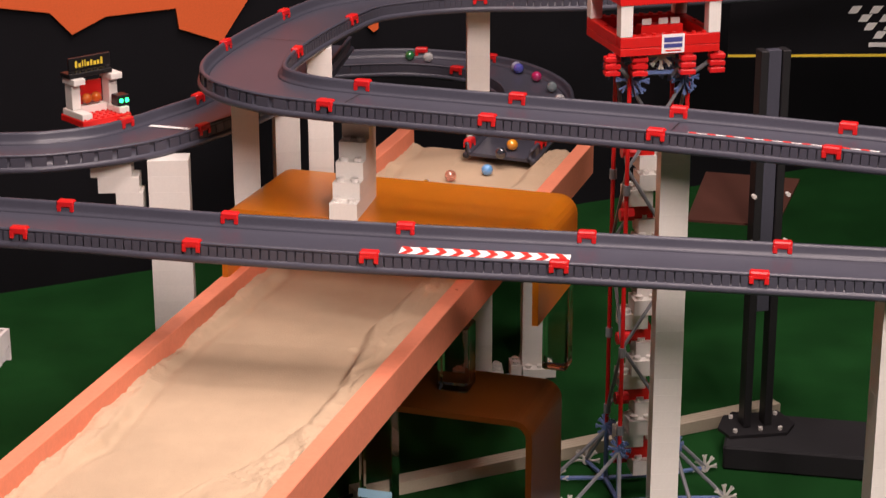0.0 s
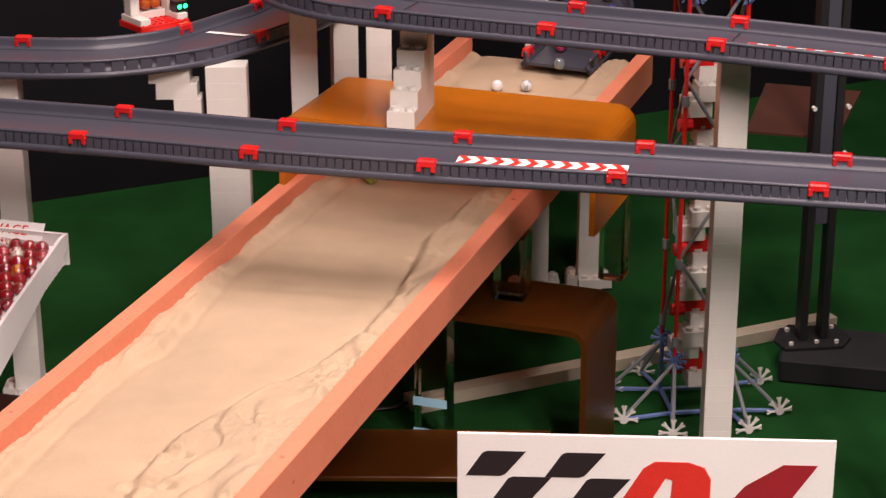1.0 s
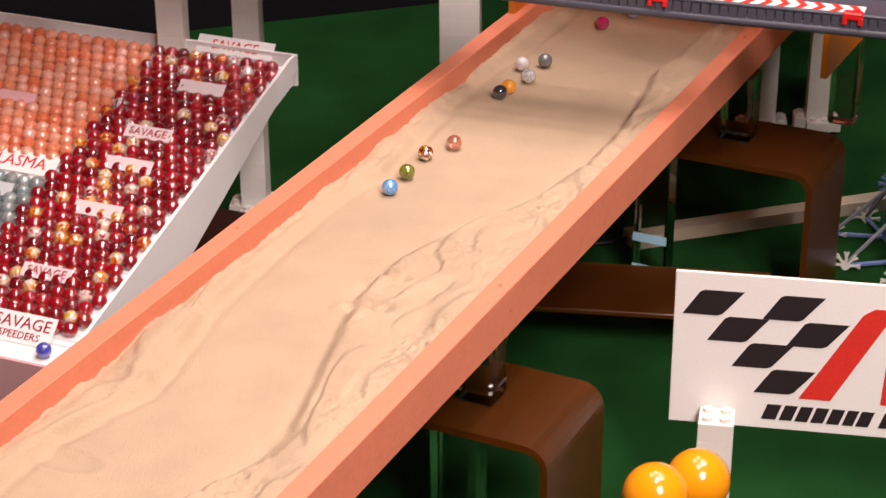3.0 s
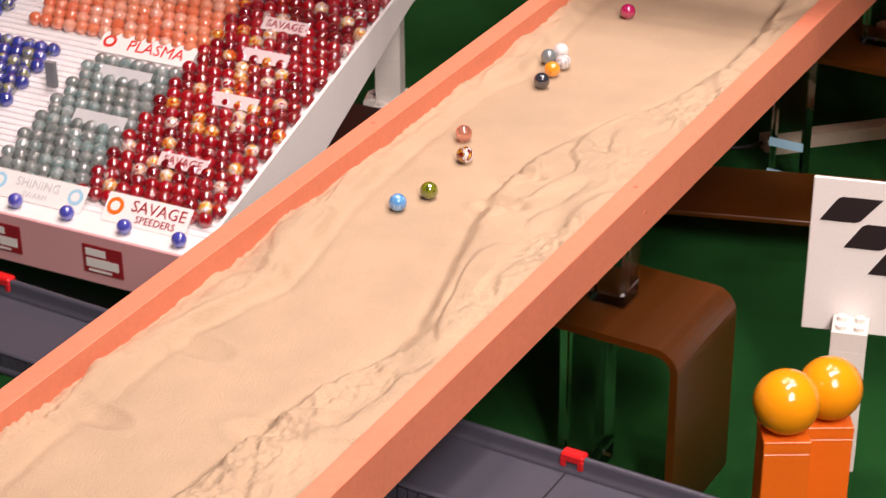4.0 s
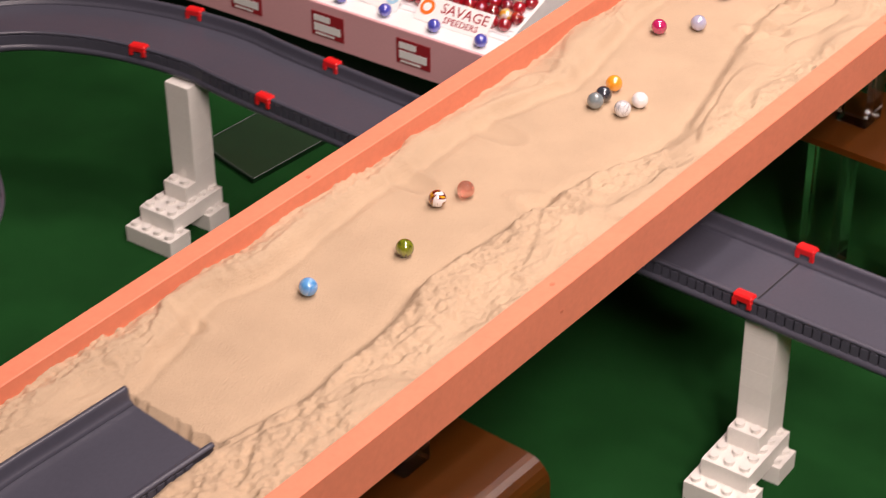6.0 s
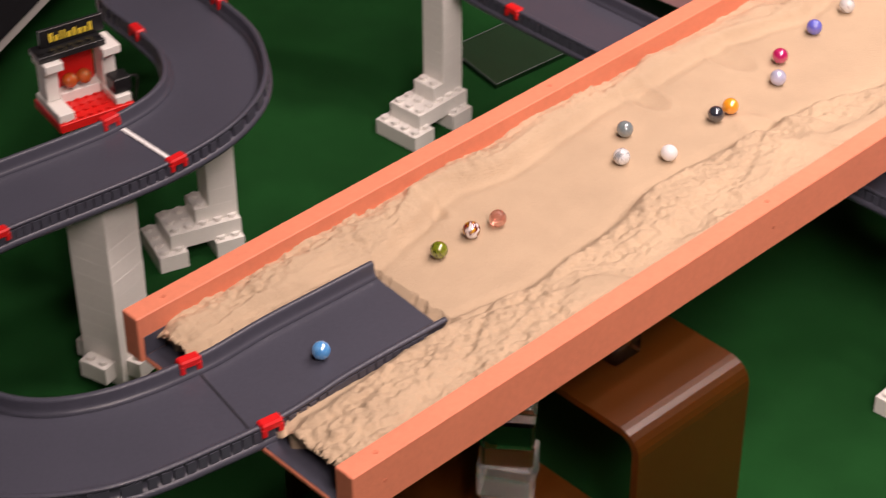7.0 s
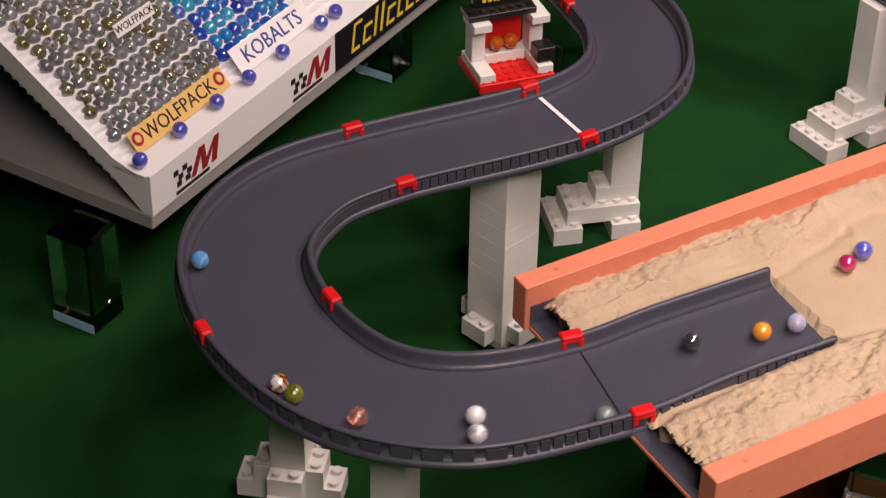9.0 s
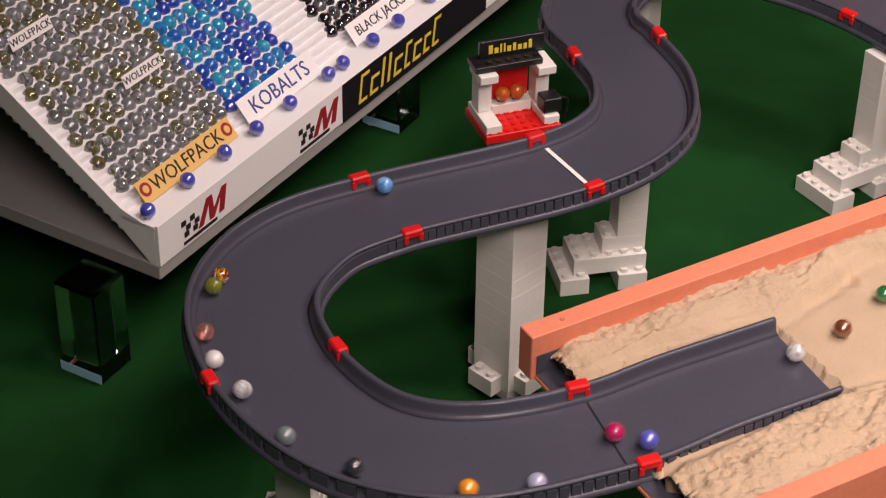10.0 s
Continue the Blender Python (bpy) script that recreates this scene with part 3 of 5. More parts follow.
stair_block(-0.100, 2.468, 0.393)


# ---- amber acrylic benches ----
def bent_sheet(name, label, s0, s1, w0, w1, top, foot, mat, thick=0.007, radius=0.022, foot_right=None):
    """A sheet bent into an arch across the run: legs at w0 and w1, from foot to top."""
    t = thing(name, label, "acrylic bench")
    outline = []
    for r, sgn in ((radius, 1), (radius - thick, -1)):
        pts = [(w0 + radius - r, foot)]
        for k in range(7):
            a = math.pi - k * math.pi / 12
            pts.append((w0 + radius + r * math.cos(a), top - radius + r * math.sin(a)))
        for k in range(7):
            a = math.pi / 2 - k * math.pi / 12
            pts.append((w1 - radius + r * math.cos(a), top - radius + r * math.sin(a)))
        pts.append((w1 - radius + r, foot if foot_right is None else foot_right))
        outline += pts[::sgn]
    bm = bmesh.new()
    ends = []
    for s in (s0, s1):
        ends.append([bm.verts.new(ALONG * s + ACROSS * w + Vector((0, 0, z))) for w, z in outline])
    n, h = len(outline), len(outline) // 2
    for k in range(n):
        bm.faces.new((ends[0][k], ends[0][(k + 1) % n], ends[1][(k + 1) % n], ends[1][k]))
    for e in ends:
        for k in range(h - 1):
            bm.faces.new((e[k], e[k + 1], e[n - 2 - k], e[n - 1 - k]))
    bmesh.ops.recalc_face_normals(bm, faces=bm.faces[:])
    part("sheet", bm, mat, t, smooth=False)
    return t


bent_sheet("acrylic_arch", "frosted amber acrylic arch bridging the sand run", 2.262, 2.43, -1.03, -0.655, 0.393, 0.222, AMBER, foot_right=0.292)
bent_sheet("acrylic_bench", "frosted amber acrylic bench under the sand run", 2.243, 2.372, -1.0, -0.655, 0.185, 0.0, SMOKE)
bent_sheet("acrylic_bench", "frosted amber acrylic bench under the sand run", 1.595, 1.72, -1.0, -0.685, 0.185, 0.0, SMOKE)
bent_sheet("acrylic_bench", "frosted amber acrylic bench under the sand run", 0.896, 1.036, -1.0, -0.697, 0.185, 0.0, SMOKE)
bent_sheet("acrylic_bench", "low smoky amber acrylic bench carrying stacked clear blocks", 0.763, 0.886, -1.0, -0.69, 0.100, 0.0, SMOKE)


def flat_bench():
    t = thing("low_shelf", "low clear amber acrylic shelf on the green floor", "acrylic shelf")
    bm = bmesh.new()
    box(bm, (-0.24, 2.235, 0.052), (0.06, 2.352, 0.058), 0.001)
    part("sheet", bm, SMOKE, t)
    for x in (-0.23, 0.05):
        bm = bmesh.new()
        box(bm, (x - 0.003, 2.235, 0.0), (x + 0.003, 2.352, 0.0515), 0.001)
        part("leg", bm, SMOKE, t)


flat_bench()


def block(x, y, z0, z1, sx, sy, turn=0.0, tape=(), mat=CLEAR):
    t = thing("acrylic_block", "clear acrylic block pillar supporting the course", "acrylic block", "clear acrylic pillars", pose(x, y, z0, 0, 0, turn))
    bm = bmesh.new()
    box(bm, (-sx / 2, -sy / 2, 0), (sx / 2, sy / 2, z1 - z0), 0.0025)
    part("body", bm, mat, t)
    for z in tape:
        bm = bmesh.new()
        box(bm, (-sx / 2 - 0.0006, -sy / 2 - 0.0006, z), (sx / 2 + 0.0006, -sy / 2 - 0.0002, z + 0.011))
        part("paper_strip", bm, TAPE, t, "pale blue paper strip")
    return t


p = run(2.317, -0.766)
block(p.x, p.y, 0.185, board_top(2.3) - 0.0455, 0.036, 0.036, -18)
p = run(2.412, -0.672)
block(p.x, p.y, 0.1855, 0.2915, 0.030, 0.030, -18)
p = run(2.27, -0.845)
block(p.x, p.y, 0.0, 0.178, 0.04, 0.03, -18, (0.02, 0.06))
p = run(1.655, -0.775)
block(p.x, p.y, 0.185, board_top(1.655) - 0.0455, 0.034, 0.034, -18)
p = run(1.66, -0.80)
block(p.x, p.y, 0.0, 0.177, 0.04, 0.04, -18)
p = run(0.965, -0.79)
block(p.x, p.y, 0.185, board_top(0.965) - 0.0455, 0.034, 0.034, -18)
p = run(0.812, -0.764)
for k, (z0, z1, turn) in enumerate(((0.1005, 0.146, 24), (0.1465, 0.182, 14), (0.1825, board_top(0.8) - 0.0455, 22))):
    block(p.x, p.y, z0, z1, 0.044, 0.044, turn, mat=FROST if k < 2 else CLEAR)


# ---- rod-and-connector tower with a brick booth on top ----
def star(bm, c, r, normal, thick=0.0045, teeth=8, half=False):
    """A snowflake connector."""
    q = Vector(normal).to_track_quat("Z", "Y")
    for k in range(teeth // 2 + 1 if half else teeth):
        a = 2 * math.pi * k / teeth
        d = q @ Vector((math.cos(a), math.sin(a), 0))
        e = q @ Vector((-math.sin(a), math.cos(a), 0))
        rod(bm, Vector(c) + d * r * 0.2, Vector(c) + d * r * 0.8, thick * 0.42, 6)
        for sgn in (-1, 1):
            rod(bm, Vector(c) + d * r * 0.62, Vector(c) + d * r + e * sgn * r * 0.13, thick * 0.34, 5)
    rod(bm, Vector(c) - Vector(normal) * thick / 2, Vector(c) + Vector(normal) * thick / 2, r * 0.33, 10)


def tower():
    tx, ty, w = 0.242, 2.545, 0.034
    t = thing("rod_tower", "toy tower of red and grey plastic rods around white bricks", "toy tower", m=pose(tx, ty, 0, 0, 0, 8))
    corners = [(-w, -w), (w, -w), (w, w), (-w, w)]
    for x, y in corners:
        bm = bmesh.new()
        rod(bm, (x, y, 0.07), (x, y, 0.548), 0.0026, 8)
        part("red_rod", bm, RED, t, "red plastic rod")
        for z in (0.10, 0.20, 0.30, 0.40):
            bm = bmesh.new()
            rod(bm, (x, y, z - 0.006), (x, y, z + 0.006), 0.0045, 8)
            part("collar", bm, GREY_ROD, t, "grey rod collar")
    levels = (0.10, 0.205, 0.315, 0.425, 0.535)
    for i in range(4):
        a, b = corners[i], corners[(i + 1) % 4]
        for k, (z0, z1) in enumerate(zip(levels, levels[1:])):
            bm = bmesh.new()
            p, q = (a, b) if (k + i) % 2 else (b, a)
            rod(bm, (*p, z0), (*q, z1), 0.0022, 6)
            part("brace", bm, GREY_ROD, t, "grey plastic cross brace")
    for k in range(22):
        mat = RED_BRICK if k % 4 == 1 else WHITE_BRICK
        brick(t, 2, 2, 0.010 * math.cos(k * 1.6) - 0.006, 0.010 * math.sin(k * 1.6), 0.03 + k * BRICK_H, True, mat, 0)
        if k % 4 == 1:
            for dx in (-0.03, 0.03):
                bm = bmesh.new()
                rod(bm, (dx - 0.008, -0.02, 0.04 + k * BRICK_H), (dx + 0.008, -0.02, 0.04 + k * BRICK_H), 0.008, 8)
                part("red_connector", bm, RED, t)
    for x, y in corners:
        bm = bmesh.new()
        star(bm, (x, y, 0.075), 0.014, (0.5 * (1 if x > 0 else -1), -1, 0))
        star(bm, (x, y, 0.078), 0.014, (1, 0.3, 0))
        part("blue_connector", bm, BLUE_ROD, t, "blue snowflake connector")
        bm = bmesh.new()
        star(bm, (x * 0.9, y, 0.530), 0.019, (0.4 * (1 if x > 0 else -1), -1, 0))
        star(bm, (x * 0.9, y, 0.530), 0.019, (1, 0.2, 0))
        part("blue_connector", bm, BLUE_ROD, t, "blue snowflake connector")
        sx, sy = (1 if x > 0 else -1), (1 if y > 0 else -1)
        for ex, ey in ((x + sx * 0.062, y + sy * 0.01), (x + sx * 0.012, y + sy * 0.055)):
            bm = bmesh.new()
            rod(bm, (x, y, 0.006), (ex, ey, 0.006), 0.0028, 6)
            part("blue_rod", bm, BLUE_ROD, t, "blue plastic rod")
            bm = bmesh.new()
            rod(bm, (x, y, 0.072), (ex, ey, 0.008), 0.0025, 6)
            part("brace", bm, GREY_ROD, t)
            bm = bmesh.new()
            star(bm, (ex, ey, 0.006), 0.017, (0.25 * sx, -1, 0.1), half=True)
            part("white_connector", bm, WHITE_ROD, t, "white snowflake connector foot")
        bm = bmesh.new()
        rod(bm, (x, y, 0.0), (x, y, 0.072), 0.003, 6)
        part("blue_rod", bm, BLUE_ROD, t)
    for i in range(4):
        bm = bmesh.new()
        rod(bm, (*corners[i], 0.538), (*corners[(i + 1) % 4], 0.538), 0.003, 6)
        part("blue_rod", bm, BLUE_ROD, t)
        bm = bmesh.new()
        rod(bm, (*corners[i], 0.006), (*corners[(i + 1) % 4], 0.006), 0.003, 6)
        part("blue_rod", bm, BLUE_ROD, t)
    for x, y in ((-0.06, -0.055), (-0.03, -0.06), (0.025, -0.06), (0.06, -0.055)):
        bm = bmesh.new()
        for dz in (0.0, 0.008, 0.016):
            box(bm, (x - 0.009, y - 0.006, 0.5415 + dz), (x + 0.009, y + 0.006, 0.5475 + dz), 0.001)
        box(bm, (x - 0.005, y - 0.004, 0.5415), (x + 0.005, y + 0.004, 0.566), 0.001)
        part("red_connector", bm, RED, t)
        bm = bmesh.new()
        rod(bm, (x * 0.6, -w, 0.534), (x, y, 0.56), 0.0026, 6)
        part("brace", bm, GREY_ROD, t)
    bm = bmesh.new()
    star(bm, (0.0, -0.04, 0.559), 0.016, (0, -1, 0))
    part("white_connector", bm, WHITE_ROD, t, "white snowflake connector")


tower()


def booth_top():
    t = thing("brick_booth", "red and white brick commentary booth on top of the tower", "toy booth", m=pose(0.240, 2.535, 0.5665, 0, 0, 14) @ Matrix.Scale(0.89, 4))
    bm = bmesh.new()
    box(bm, (-0.066, -0.066, 0), (0.066, 0.066, 0.010), 0.0008)
    part("floor_plate", bm, RED_BRICK, t)
    for x0, x1, y0, y1 in ((-0.066, 0.066, -0.066, -0.053), (-0.066, -0.053, -0.052, 0.066), (0.053, 0.066, -0.052, 0.066), (-0.052, 0.052, 0.053, 0.066)):
        bm = bmesh.new()
        box(bm, (x0, y0, 0.0105), (x1, y1, 0.024), 0.0008)
        n = max(1, round((x1 - x0) / 0.013))
        for i in range(n):
            c = Vector((x0 + (i + 0.5) * (x1 - x0) / n, (y0 + y1) / 2, 0.0235))
            rod(bm, c, c + Vector((0, 0, 0.003)), 0.003, 8)
        part("parapet", bm, RED_BRICK, t)
    for x, y in ((-0.058, -0.058), (0.058, -0.058), (0.058, 0.058), (-0.058, 0.058)):
        bm = bmesh.new()
        box(bm, (x - 0.008, y - 0.008, 0.0245), (x + 0.008, y + 0.008, 0.064), 0.0006)
        part("pillar", bm, WHITE_BRICK, t, "white brick pillar")
    bm = bmesh.new()
    box(bm, (-0.068, -0.068, 0.0645), (0.068, 0.068, 0.075), 0.0008)
    part("roof_plate", bm, RED_BRICK, t)
    bm = bmesh.new()
    box(bm, (-0.026, -0.030, 0.0105), (0.030, -0.012, 0.030), 0.0008)
    part("desk", bm, RED_BRICK, t)
    for x in (-0.018, 0.004, 0.02):
        bm = bmesh.new()
        box(bm, (x - 0.006, -0.028, 0.0305), (x + 0.006, -0.026, 0.038))
        box(bm, (x - 0.004, -0.026, 0.0305), (x + 0.004, -0.020, 0.032))
        part("screen", bm, WHITE_ROD, t, "small white screen")
    bm = bmesh.new()
    box(bm, (-0.012, -0.0675, 0.002), (0.018, -0.0664, 0.026))
    plate = part("plate", bm, CARD, t, "white plate with blue and red marks")
    for z0, z1, x0, x1, mat in ((0.016, 0.022, -0.009, 0.015, BLUE_INK), (0.009, 0.014, -0.009, 0.015, BLUE_INK), (0.0045, 0.006, -0.007, 0.013, RED_INK)):
        bm = bmesh.new()
        box(bm, (x0, -0.0682, z0), (x1, -0.0676, z1))
        part("mark", bm, mat, plate)


booth_top()


# ---- sign with a flag pattern ----
def upright(x, y, z, turn):
    """A sheet's frame: x to the right, y up, z to the viewer."""
    return pose(x, y, z, 90, 0, turn)


def flag_cells(bm, x, y, w, h, slant, z):
    prism(bm, [(x + slant * 0.15, y), (x + w * 0.75, y), (x + w * 0.86, y + h * 0.08), (x + w + slant, y + h), (x + slant + w * 0.2, y + h), (x + slant + w * 0.1, y + h * 0.92)], z, z + 0.0005)


def checker_sign():
    t = thing("sign_board", "white sign board with black flag pattern and red monogram", "sign", m=upright(-0.041, 1.893, 0.128, -2.2))
    bm = bmesh.new()
    box(bm, (0, 0, -0.003), (0.333, 0.153, 0), 0.0006)
    part("board", bm, CARD, t)
    for x, y in ((0.006, 0.1115), (0.0765, 0.1115), (0.029, 0.0865), (0.099, 0.0865), (0.052, 0.062), (0.073, 0.037)):
        bm = bmesh.new()
        flag_cells(bm, x, y, 0.043, 0.0245, 0.012, 0.0002)
        part("flag_square", bm, INK, t)
    bm = bmesh.new()
    prism(bm, [(0.115, 0.034), (0.143, 0.034), (0.185, 0.113), (0.191, 0.111), (0.187, 0.034), (0.219, 0.034), (0.233, 0.052), (0.255, 0.075), (0.243, 0.075), (0.225, 0.058), (0.225, 0.113),
               (0.219, 0.124), (0.205, 0.129), (0.175, 0.129), (0.165, 0.122)], 0.0002, 0.0007)
    part("monogram", bm, RED_INK, t, "red slanted monogram")
    bm = bmesh.new()
    prism(bm, [(0.251, 0.034), (0.278, 0.034), (0.293, 0.090), (0.318, 0.129), (0.288, 0.129), (0.255, 0.107), (0.218, 0.057), (0.229, 0.053), (0.261, 0.094)], 0.0009, 0.0013)
    part("monogram", bm, DARK_RED_INK, t, "dark red slanted stroke")
    x = 0.083
    for k, w in enumerate((0.016, 0.014, 0.014, 0.014, 0.014, 0.012, 0.014, 0.006, 0.015, 0.014, 0.012)):
        if k != 7:
            bm = bmesh.new()
            prism(bm, [(x, 0.010), (x + w * 0.8, 0.010), (x + w * 0.8 + 0.005, 0.0255), (x + 0.005, 0.0255)], 0.0002, 0.0006)
            part("letter_bar", bm, INK, t)
        x += w
    for x in (0.042, 0.29):
        c = column(-0.041 + x + 0.001, 1.893 - 0.038 * x - 0.0175, 0.146, -2.2, label="short white brick post holding the sign board")
    return t


checker_sign()


# ---- orange globes on orange brick posts ----
def globe_post(x, y, h):
    t = thing("globe_post", "glossy orange ball on a tall orange brick post", "ornament", "orange globe posts", pose(x, y, 0, 0, 0, 12))
    post = bmesh.new()
    box(post, (-0.0185, -0.0185, 0), (0.0185, 0.0185, h - 0.0115), 0.0008)
    part("post", post, ORANGE_BRICK, t)
    cap = bmesh.new()
    box(cap, (-0.0187, -0.0187, h - 0.0112), (0.0187, 0.0187, h), 0.0006)
    part("cap", cap, ORANGE_BRICK, t)
    bm = bmesh.new()
    bmesh.ops.create_uvsphere(bm, u_segments=32, v_segments=20, radius=0.0266, matrix=pose(0, 0, h + 0.0261))
    part("ball", bm, ORANGE, t, "glossy orange ball", smooth=True)


globe_post(-0.046, 1.647, 0.177)
globe_post(-0.0128, 1.699, 0.161)
globe_post(0.0754, 1.647, 0.1427)


# ---- grandstands ----
def swirl(name, stops, rough=0.06, scale=90.0, glass=0.0, mix_scale=0.5, alone=False):
    """Glass marbles: colours by island with a swirl across each."""
    m = bpy.data.materials.new(name)
    m.use_nodes = True
    nt = m.node_tree
    b = nt.nodes["Principled BSDF"]
    b.inputs["Roughness"].default_value, b.inputs["Coat Weight"].default_value, b.inputs["Coat Roughness"].default_value = rough, 1.0, 0.02
    b.inputs["Transmission Weight"].default_value = glass
    b.inputs["IOR"].default_value = 1.5
    b.inputs["Coat IOR"].default_value = 2.0
    geo = nt.nodes.new("ShaderNodeNewGeometry")
    tc = nt.nodes.new("ShaderNodeTexCoord")
    w = nt.nodes.new("ShaderNodeTexNoise")
    w.inputs["Scale"].default_value, w.inputs["Detail"].default_value, w.inputs["Distortion"].default_value = scale, 1.5, 2.5
    nt.links.new(tc.outputs["Object"], w.inputs["Vector"])
    mul = nt.nodes.new("ShaderNodeMath")
    mul.operation = "MULTIPLY_ADD"
    mul.inputs[1].default_value, mul.inputs[2].default_value = mix_scale * 2, -mix_scale
    nt.links.new(w.outputs["Fac"], mul.inputs[0])
    add = nt.nodes.new("ShaderNodeMath")
    add.use_clamp = True
    add.inputs[0].default_value = 0.5
    if not alone:
        nt.links.new(geo.outputs["Random Per Island"], add.inputs[0])
    nt.links.new(mul.outputs[0], add.inputs[1])
    ramp = nt.nodes.new("ShaderNodeValToRGB")
    el = ramp.color_ramp.elements
    while len(el) < len(stops):
        el.new(0.5)
    for e, (pos, c) in zip(el, stops):
        e.position, e.color = pos, (*c, 1)
    nt.links.new(add.outputs[0], ramp.inputs[0])
    nt.links.new(ramp.outputs[0], b.inputs["Base Color"])
    return m


M_RED = swirl("dark_red_glass", ((0.0, (0.20, 0.003, 0.008)), (0.40, (0.36, 0.006, 0.012)), (0.72, (0.12, 0.003, 0.006)), (0.83, (0.26, 0.004, 0.010)), (0.88, (0.55, 0.06, 0.01)), (0.92, (0.65, 0.36, 0.02)), (0.96, (0.72, 0.68, 0.68)), (1.0, (0.30, 0.005, 0.010))), mix_scale=0.16)
M_PEACH = swirl("peach_glass", ((0.0, (0.80, 0.18, 0.08)), (0.5, (0.88, 0.32, 0.17)), (1.0, (0.88, 0.45, 0.33))), mix_scale=0.5, glass=0.2)
M_SWARM = swirl("grey_green_glass", ((0.0, (0.24, 0.29, 0.28)), (0.5, (0.36, 0.40, 0.39)), (0.9, (0.26, 0.42, 0.42)), (1.0, (0.55, 0.60, 0.58))), mix_scale=0.6, glass=0.45)
M_BOLT = swirl("blue_yellow_glass", ((0.0, (0.02, 0.03, 0.22)), (0.55, (0.04, 0.06, 0.36)), (0.75, (0.03, 0.04, 0.20)), (0.88, (0.35, 0.36, 0.05)), (1.0, (0.05, 0.07, 0.36))), mix_scale=0.6)
M_WOLF = swirl("grey_olive_glass", ((0.0, (0.16, 0.17, 0.17)), (0.4, (0.30, 0.32, 0.34)), (0.62, (0.14, 0.13, 0.045)), (0.75, (0.24, 0.22, 0.06)), (0.82, (0.03, 0.03, 0.03)), (0.9, (0.46, 0.48, 0.51)), (1.0, (0.24, 0.25, 0.27))), mix_scale=0.5, scale=70, glass=0.4)
M_COBALT = swirl("cobalt_glass", ((0.0, (0.02, 0.04, 0.42)), (0.35, (0.02, 0.13, 0.55)), (0.65, (0.02, 0.30, 0.60)), (0.85, (0.04, 0.42, 0.58)), (1.0, (0.08, 0.08, 0.50))), mix_scale=0.3, glass=0.15)
M_BLACK = swirl("black_glass", ((0.0, (0.01, 0.01, 0.012)), (0.8, (0.02, 0.02, 0.022)), (1.0, (0.10, 0.10, 0.11))), mix_scale=0.3)
M_STEWARD = swirl("violet_blue_glass", ((0.0, (0.05, 0.05, 0.36)), (0.6, (0.07, 0.08, 0.45)), (1.0, (0.14, 0.14, 0.50))), mix_scale=0.3)


def ball_mesh(r=0.008, u=18, v=12):
    bm = bmesh.new()
    bmesh.ops.create_uvsphere(bm, u_segments=u, v_segments=v, radius=r)
    out = [vert.co.copy() for vert in bm.verts], [[vert.index for vert in f.verts] for f in bm.faces]
    bm.free()
    return out


BALL = ball_mesh(0.0084)


def crowd(places, mat, label):
    """Many marbles in one object."""
    verts, faces, co, fc = [], [], *BALL
    for p in places:
        q, o = Euler((random.uniform(0, 6), random.uniform(0, 6), 0)).to_matrix(), len(verts)
        verts += [q @ c + p for c in co]
        faces += [[k + o for k in f] for f in fc]
    me = bpy.data.meshes.new("spectator_marbles")
    me.from_pydata([tuple(v) for v in verts], [], faces)
    me.materials.append(mat)
    me.polygons.foreach_set("use_smooth", [True] * len(me.polygons))
    return tagged(new("spectator_marbles", me), label, "marbles", kind="stuff")


def seats(m, x0, x1, y0, y1, z0, slope, mat, label):
    places = []
    pitch = 0.0158 / math.sqrt(1 + slope * slope)
    rows = int((y1 - y0) / pitch)
    cols = max(1, round((x1 - x0) / 0.0163))
    for i in range(rows):
        for j in range(cols):
            y = y0 + (i + 0.5) * pitch
            x = x0 + (j + 0.5 + (0.25 if i % 2 else -0.25)) * (x1 - x0) / cols
            places.append(m @ Vector((x + random.uniform(-0.0009, 0.0009), y + random.uniform(-0.0008, 0.0008), z0 + slope * (y - y0) + 0.0083)))
    return crowd(places, mat, label)


def placard(parent, x, y, z, w, h, text, card, ink, tilt=35, size=None, shear=0.0, under="", rings=(), shift=0.0):
    m = pose(x, y, z, tilt, 0, 0)
    bm = bmesh.new()
    box(bm, (-w / 2, 0, -0.0008), (w / 2, h, 0))
    ob = part("placard", bm, card, parent, "small printed team placard")
    ob.matrix_basis = m
    if text:
        letters(text, size or h * 0.75, ink, ob, pose(shift, h * (0.66 if under else 0.5), 0.0003), shear=shear)
    if under:
        letters(under, (size or h * 0.75) * 0.62, ink, ob, pose(shift, h * 0.25, 0.0003), shear=shear)
    for rx, mat in rings:
        bm = bmesh.new()
        rod(bm, (rx, h * 0.55, 0.0001), (rx, h * 0.55, 0.0006), h * 0.30, 20)
        ring = part("badge", bm, mat, ob, "round badge")
        bm = bmesh.new()
        rod(bm, (rx, h * 0.55, 0.0007), (rx, h * 0.55, 0.0010), h * 0.17, 16)
        part("badge_centre", bm, card, ob)
    return ob


def treads(bm, x0, x1, y0, y1, z0, slope, pitch=0.0088):
    """Little steps of corrugated card."""
    n = int((y1 - y0) / pitch)
    for i in range(n):
        y = y0 + i * pitch
        box(bm, (x0, y, z0 + slope * (y - y0) - 0.02), (x1, y + pitch, z0 + slope * (y - y0) + 0.0006 + slope * pitch))


